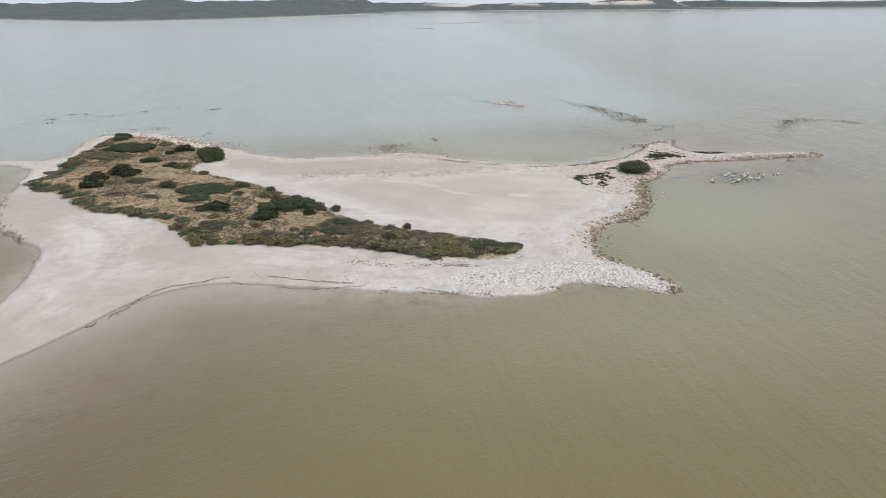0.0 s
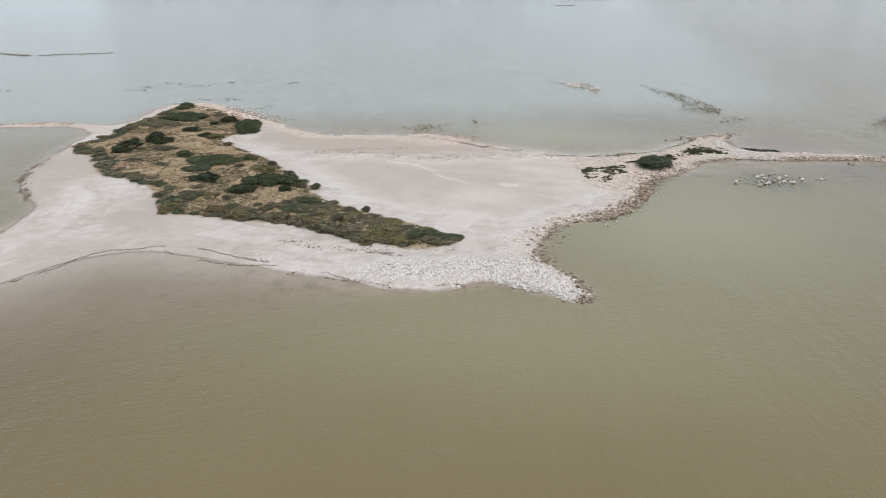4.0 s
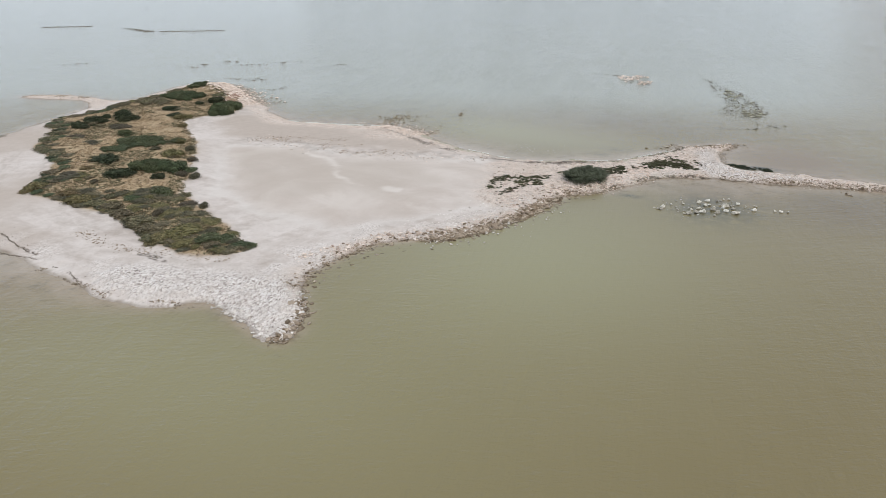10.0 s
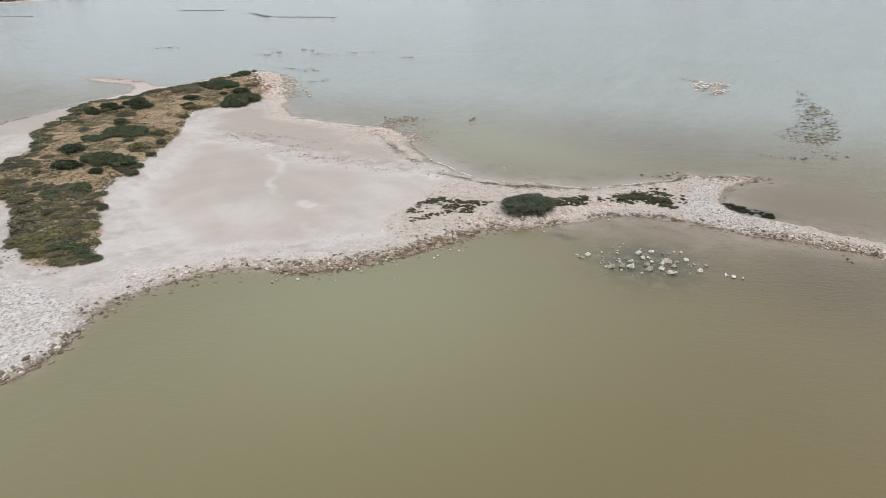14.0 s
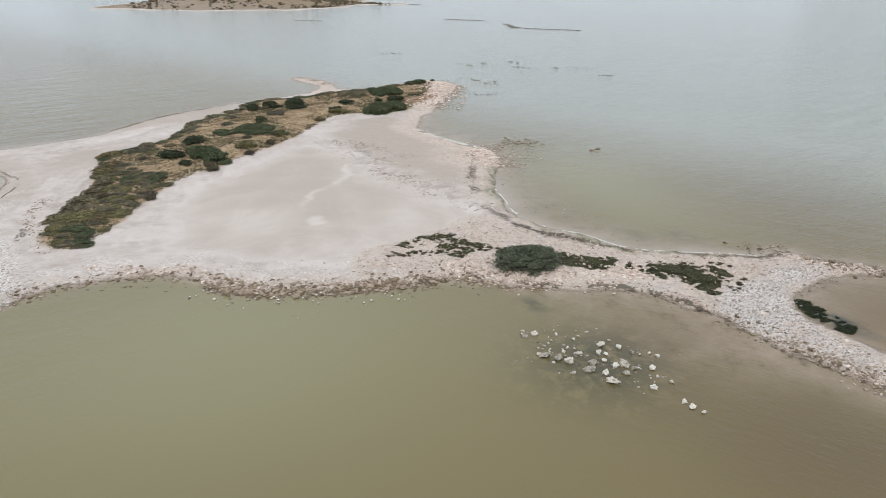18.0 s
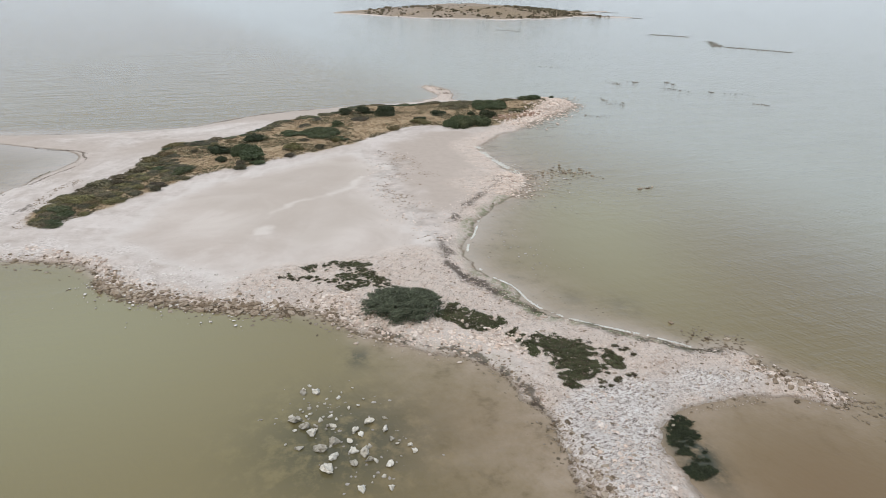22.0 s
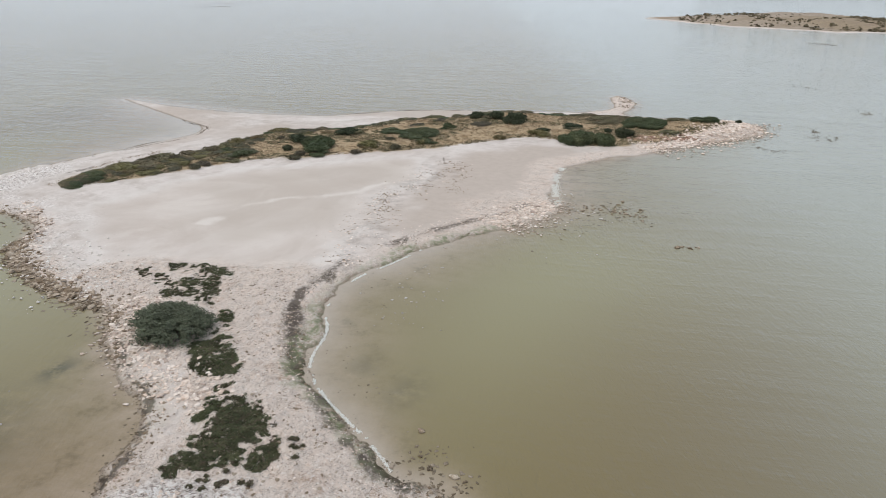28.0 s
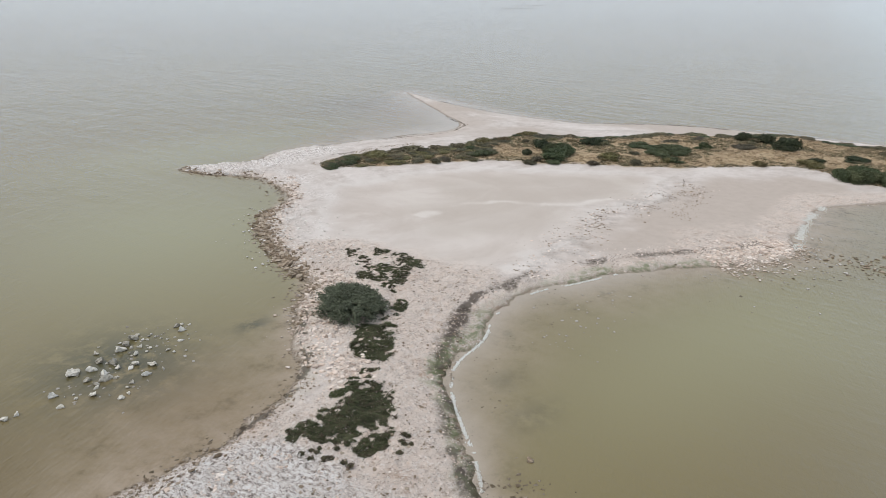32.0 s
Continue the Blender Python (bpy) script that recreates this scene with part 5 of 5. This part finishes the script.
mats("samphire_mat", [(PATCH_A, 2600, 0.0), (PATCH_A_TOP, 1700, 0.12), (PATCH_A_EDGE, 420, 0.26), (PATCH_B, 500, -0.05), (PATCH_C, 4200, 0.06), (PATCH_D, 7200, 0.09), (PATCH_D_ARM, 700, 0.0), (PATCH_D_EDGE, 340, 0.3)], 81, MAT_LEAF,
     "dark-green creeping samphire in patches on the stony neck")
mats("wet_samphire", [(POND_WEED, 3000, -0.06)], 85, WET_LEAF, "blackish-green weed mat at the edge of the pond")
mats("reddish_samphire", [(PATCH_A_EDGE, 300, 0.30), (PATCH_A_TOP, 400, 0.14), (PATCH_A, 600, 0.04), (PATCH_C, 800, 0.04), (PATCH_D, 1700, 0.04), (PATCH_D_EDGE, 340, 0.36)], 83, RED_LEAF,
     "reddish-brown samphire at the edges of the patches")


# ---- the old timber frame on the flat ----
def beam_mesh(name, length, thick, seed):
    bm = bmesh.new()
    bmesh.ops.create_cube(bm, size=1)
    bmesh.ops.subdivide_edges(bm, edges=[e for e in bm.edges if abs((e.verts[0].co - e.verts[1].co).z) > 0.5], cuts=3)
    for v in bm.verts:
        j = noise.noise_vector(v.co * 3 + Vector((seed, 0, 0))) * 0.1
        v.co = Vector(((v.co.x + j.x) * thick, (v.co.y + j.y) * thick, v.co.z * length))
    bmesh.ops.bevel(bm, geom=bm.edges[:], offset=thick * 0.12, segments=1, affect="EDGES")
    me = bpy.data.meshes.new(name)
    bm.to_mesh(me)
    bm.free()
    me.materials.append(DRIFTWOOD)
    return me


def timber_frame():
    root = new("timber_frame")
    root.matrix_world = pose(-36, 194, float(land_height(-36, 194)), 0, 0, 40)
    for x, tall in ((-0.55, 0.95), (0.55, 0.85)):
        post = part("post", beam_mesh("post", tall, 0.07, x), root)
        post.location = (x, 0, tall / 2 - 0.15)
    bar = part("crossbar", beam_mesh("crossbar", 1.5, 0.07, 7), root, "grey weathered crossbar")
    bar.matrix_local = pose(0.05, 0, 0.76, 0, 94, 0)
    return tagged(root, "weathered grey timber frame of two posts and a crossbar", "timber frame")


timber_frame()


# ---- far shores ----
def hill_material():
    m, n, l, b = material("far_heath_hazed", 0.95, 0.1)
    # heath tones lightened and blued to paint in the haze of distance
    c = ramp(n, l, noise_node(n, l, 0.02, 6, 0.7), [(0.3, (0.085, 0.098, 0.098)), (0.55, (0.118, 0.132, 0.130)), (0.8, (0.165, 0.175, 0.168))])
    l.new(mix(n, l, attribute(n, "dune"), c, mix(n, l, noise_node(n, l, 0.01, 4), (0.55, 0.49, 0.43), (0.68, 0.62, 0.56))), b.inputs["Base Color"])
    return m


def far_land(name, shore, ridge, tall, seed, dunes, label, cells=90):
    """A ridge of low hills between a stretch of shore and a straight line behind it."""
    line = np.array(smooth(shore, 8), float)
    seg = np.r_[0, np.cumsum(np.linalg.norm(np.diff(line, axis=0), axis=1))]
    s = np.linspace(0, seg[-1], cells * 3)
    cx, cy = np.interp(s, seg, line[:, 0]), np.interp(s, seg, line[:, 1])
    depth = 900.0
    u = np.linspace(0, 1, 26)
    along = np.linspace(0, 1, len(s))
    bx, by = (ridge[0][c] + (ridge[1][c] - ridge[0][c]) * along for c in (0, 1))
    x = cx[:, None] + (bx - cx)[:, None] * u
    y = cy[:, None] + (by - cy)[:, None] * u
    ends = np.minimum(1, np.minimum(s, seg[-1] - s) / (seg[-1] * 0.06))[:, None]
    hgt = tall(s / seg[-1])[:, None] if callable(tall) else tall
    z = hgt * ends * (step(0, 0.5, u)[None] * (0.75 + 0.5 * fbm(x, y, depth * 0.35, seed)) + 0.08 * step(0, 0.03, u)[None]) + 0.10 * hgt * fbm(x, y, depth * 0.08, seed + 9) * step(0, 0.1, u)[None]
    z = np.where(u[None] == 0, -1.0, np.maximum(z, 0.3)) * np.ones_like(x)
    dune = step(-0.10, 0.02, fbm(x, y, depth * 0.18, seed + 3)) * step(0.22, 0.34, u)[None] if dunes else np.zeros_like(x)
    if dunes:
        dune = dune * dunes(s / seg[-1])[:, None]
    dune = np.maximum(dune, np.where(u[None] <= 0.02, 0.8, 0.0) * np.ones_like(x))
    i = np.arange(x.size).reshape(x.shape)
    q = np.stack([i[:-1, :-1], i[1:, :-1], i[1:, 1:], i[:-1, 1:]], -1).reshape(-1, 4)
    me = mesh_from(name, np.stack([x, y, z], -1).reshape(-1, 3), q, HAZED_HEATH, False, (("dune", np.broadcast_to(dune, x.shape).ravel()),))
    return tagged(new(name, me), label, "far shore", kind="structure")


HAZED_HEATH = hill_material()
far_land("backdrop", [(-250, 3150), (-340, 2820), (-440, 2560), (-640, 2200), (-880, 1990), (-1200, 2230), (-1560, 2500), (-2050, 2650)][::-1], ((-2900, 3900), (-250, 4150)), 58, 5, None, "dark heath-covered hills along the far shore")
far_land("backdrop", [(-330, 3300), (-120, 3480), (300, 3600), (900, 3520), (1270, 3430)], ((-500, 4250), (1350, 4200)), 44, 15, lambda s: step(0.15, 0.35, s) * step(1.0, 0.92, s), "white sand dunes with dark scrub along the far shore")
far_land("backdrop", [(1150, 4000), (1700, 4060), (2300, 3700), (3000, 3300)], ((1200, 4300), (3300, 3900)), 36, 25, None, "hills along the far shore in a haze-tinted grey-green")


far_land("backdrop", [(-4430, -60), (-4450, 470), (-4430, 900), (-4350, 1400)][::-1], ((-4700, 1600), (-4750, -150)), 46, 35, None, "hills along the far shore in a haze-tinted grey-green")


# ---- the other island ----
def other_island():
    edge = smooth([(-905, 128), (-850, 160), (-790, 195), (-745, 235), (-715, 285), (-690, 345), (-712, 405), (-745, 432), (-722, 462), (-718, 498), (-732, 500), (-770, 466), (-820, 462), (-868, 492), (-900, 520), (-905, 505), (-890, 470), (-990, 440), (-1080, 360), (-1080, 270), (-1020, 200), (-960, 150)], 4, True)
    xs, ys = np.arange(-1120, -640, 6.0), np.arange(110, 520, 6.0)
    x, y = np.meshgrid(xs, ys)
    d = area_depth(x, y, edge) + fbm(x, y, 30, 61) * 14
    z = np.where(d > 0, 0.6 + 7.0 * step(5, 90, d) + 4.0 * fbm(x, y, 60, 62) * step(5, 60, d), -0.6)
    soil = step(4, 9, d)
    bare = step(0.02, 0.2, fbm(x, y, 70, 63))
    i = np.arange(x.size).reshape(x.shape)
    q = np.stack([i[:-1, :-1], i[:-1, 1:], i[1:, 1:], i[1:, :-1]], -1).reshape(-1, 4)
    zero = np.zeros(x.size)
    me = mesh_from("far_island", np.stack([x, y, z], -1).reshape(-1, 3), q, LAND, False,
                   (("pan", zero), ("damp", zero), ("stony", bare.ravel() * 0.35), ("white", zero), ("soil", (0.9 * soil * (1 - 0.3 * bare)).ravel()), ("wrack", 0.55 * soil.ravel()), ("algae", zero), ("wet", zero), ("peat", zero), ("ridge", zero), ("brine", zero), ("inland", np.clip(d.ravel(), 0, 60))))
    tagged(new("ground", me), "low grassy island with scrub far across the lake", "island", kind="structure")
    r = np.random.default_rng(91)
    p = r.uniform((-1060, 170), (-690, 470), (5000, 2))
    dd = area_depth(p[:, 0], p[:, 1], edge)
    keep = (dd > 6) & (r.random(5000) < 0.35 + 0.65 * step(300, 400, p[:, 1])) & (fbm(p[:, 0], p[:, 1], 50, 63) < 0.2)
    p, dd = p[keep][:1500], dd[keep][:1500]
    n = 26
    size = 0.7 * 4.0 ** (r.random((len(p), 1, 1)) ** 2.2)
    way = r.normal(size=(len(p), n, 3))
    way[..., 2] = np.abs(way[..., 2])
    way /= np.linalg.norm(way, axis=-1, keepdims=True)
    c = way * size * (1, 1, 0.7) + np.concatenate([p, (0.3 + 7.0 * step(5, 90, dd))[:, None]], 1)[:, None]
    u = np.cross(way, r.normal(size=way.shape)) * size * 0.32
    w = np.cross(way, u) * 0.8 + way * 0.3
    v = np.stack([c - u, c - w, c + u, c + w], 2).reshape(-1, 3)
    me = mesh_from("far_scrub", v, np.arange(len(v)).reshape(-1, 4), LOW_LEAF)
    tagged(new("far_scrub", me), "rounded dark shrubs on the island across the lake", "scrub", kind="stuff")


other_island()
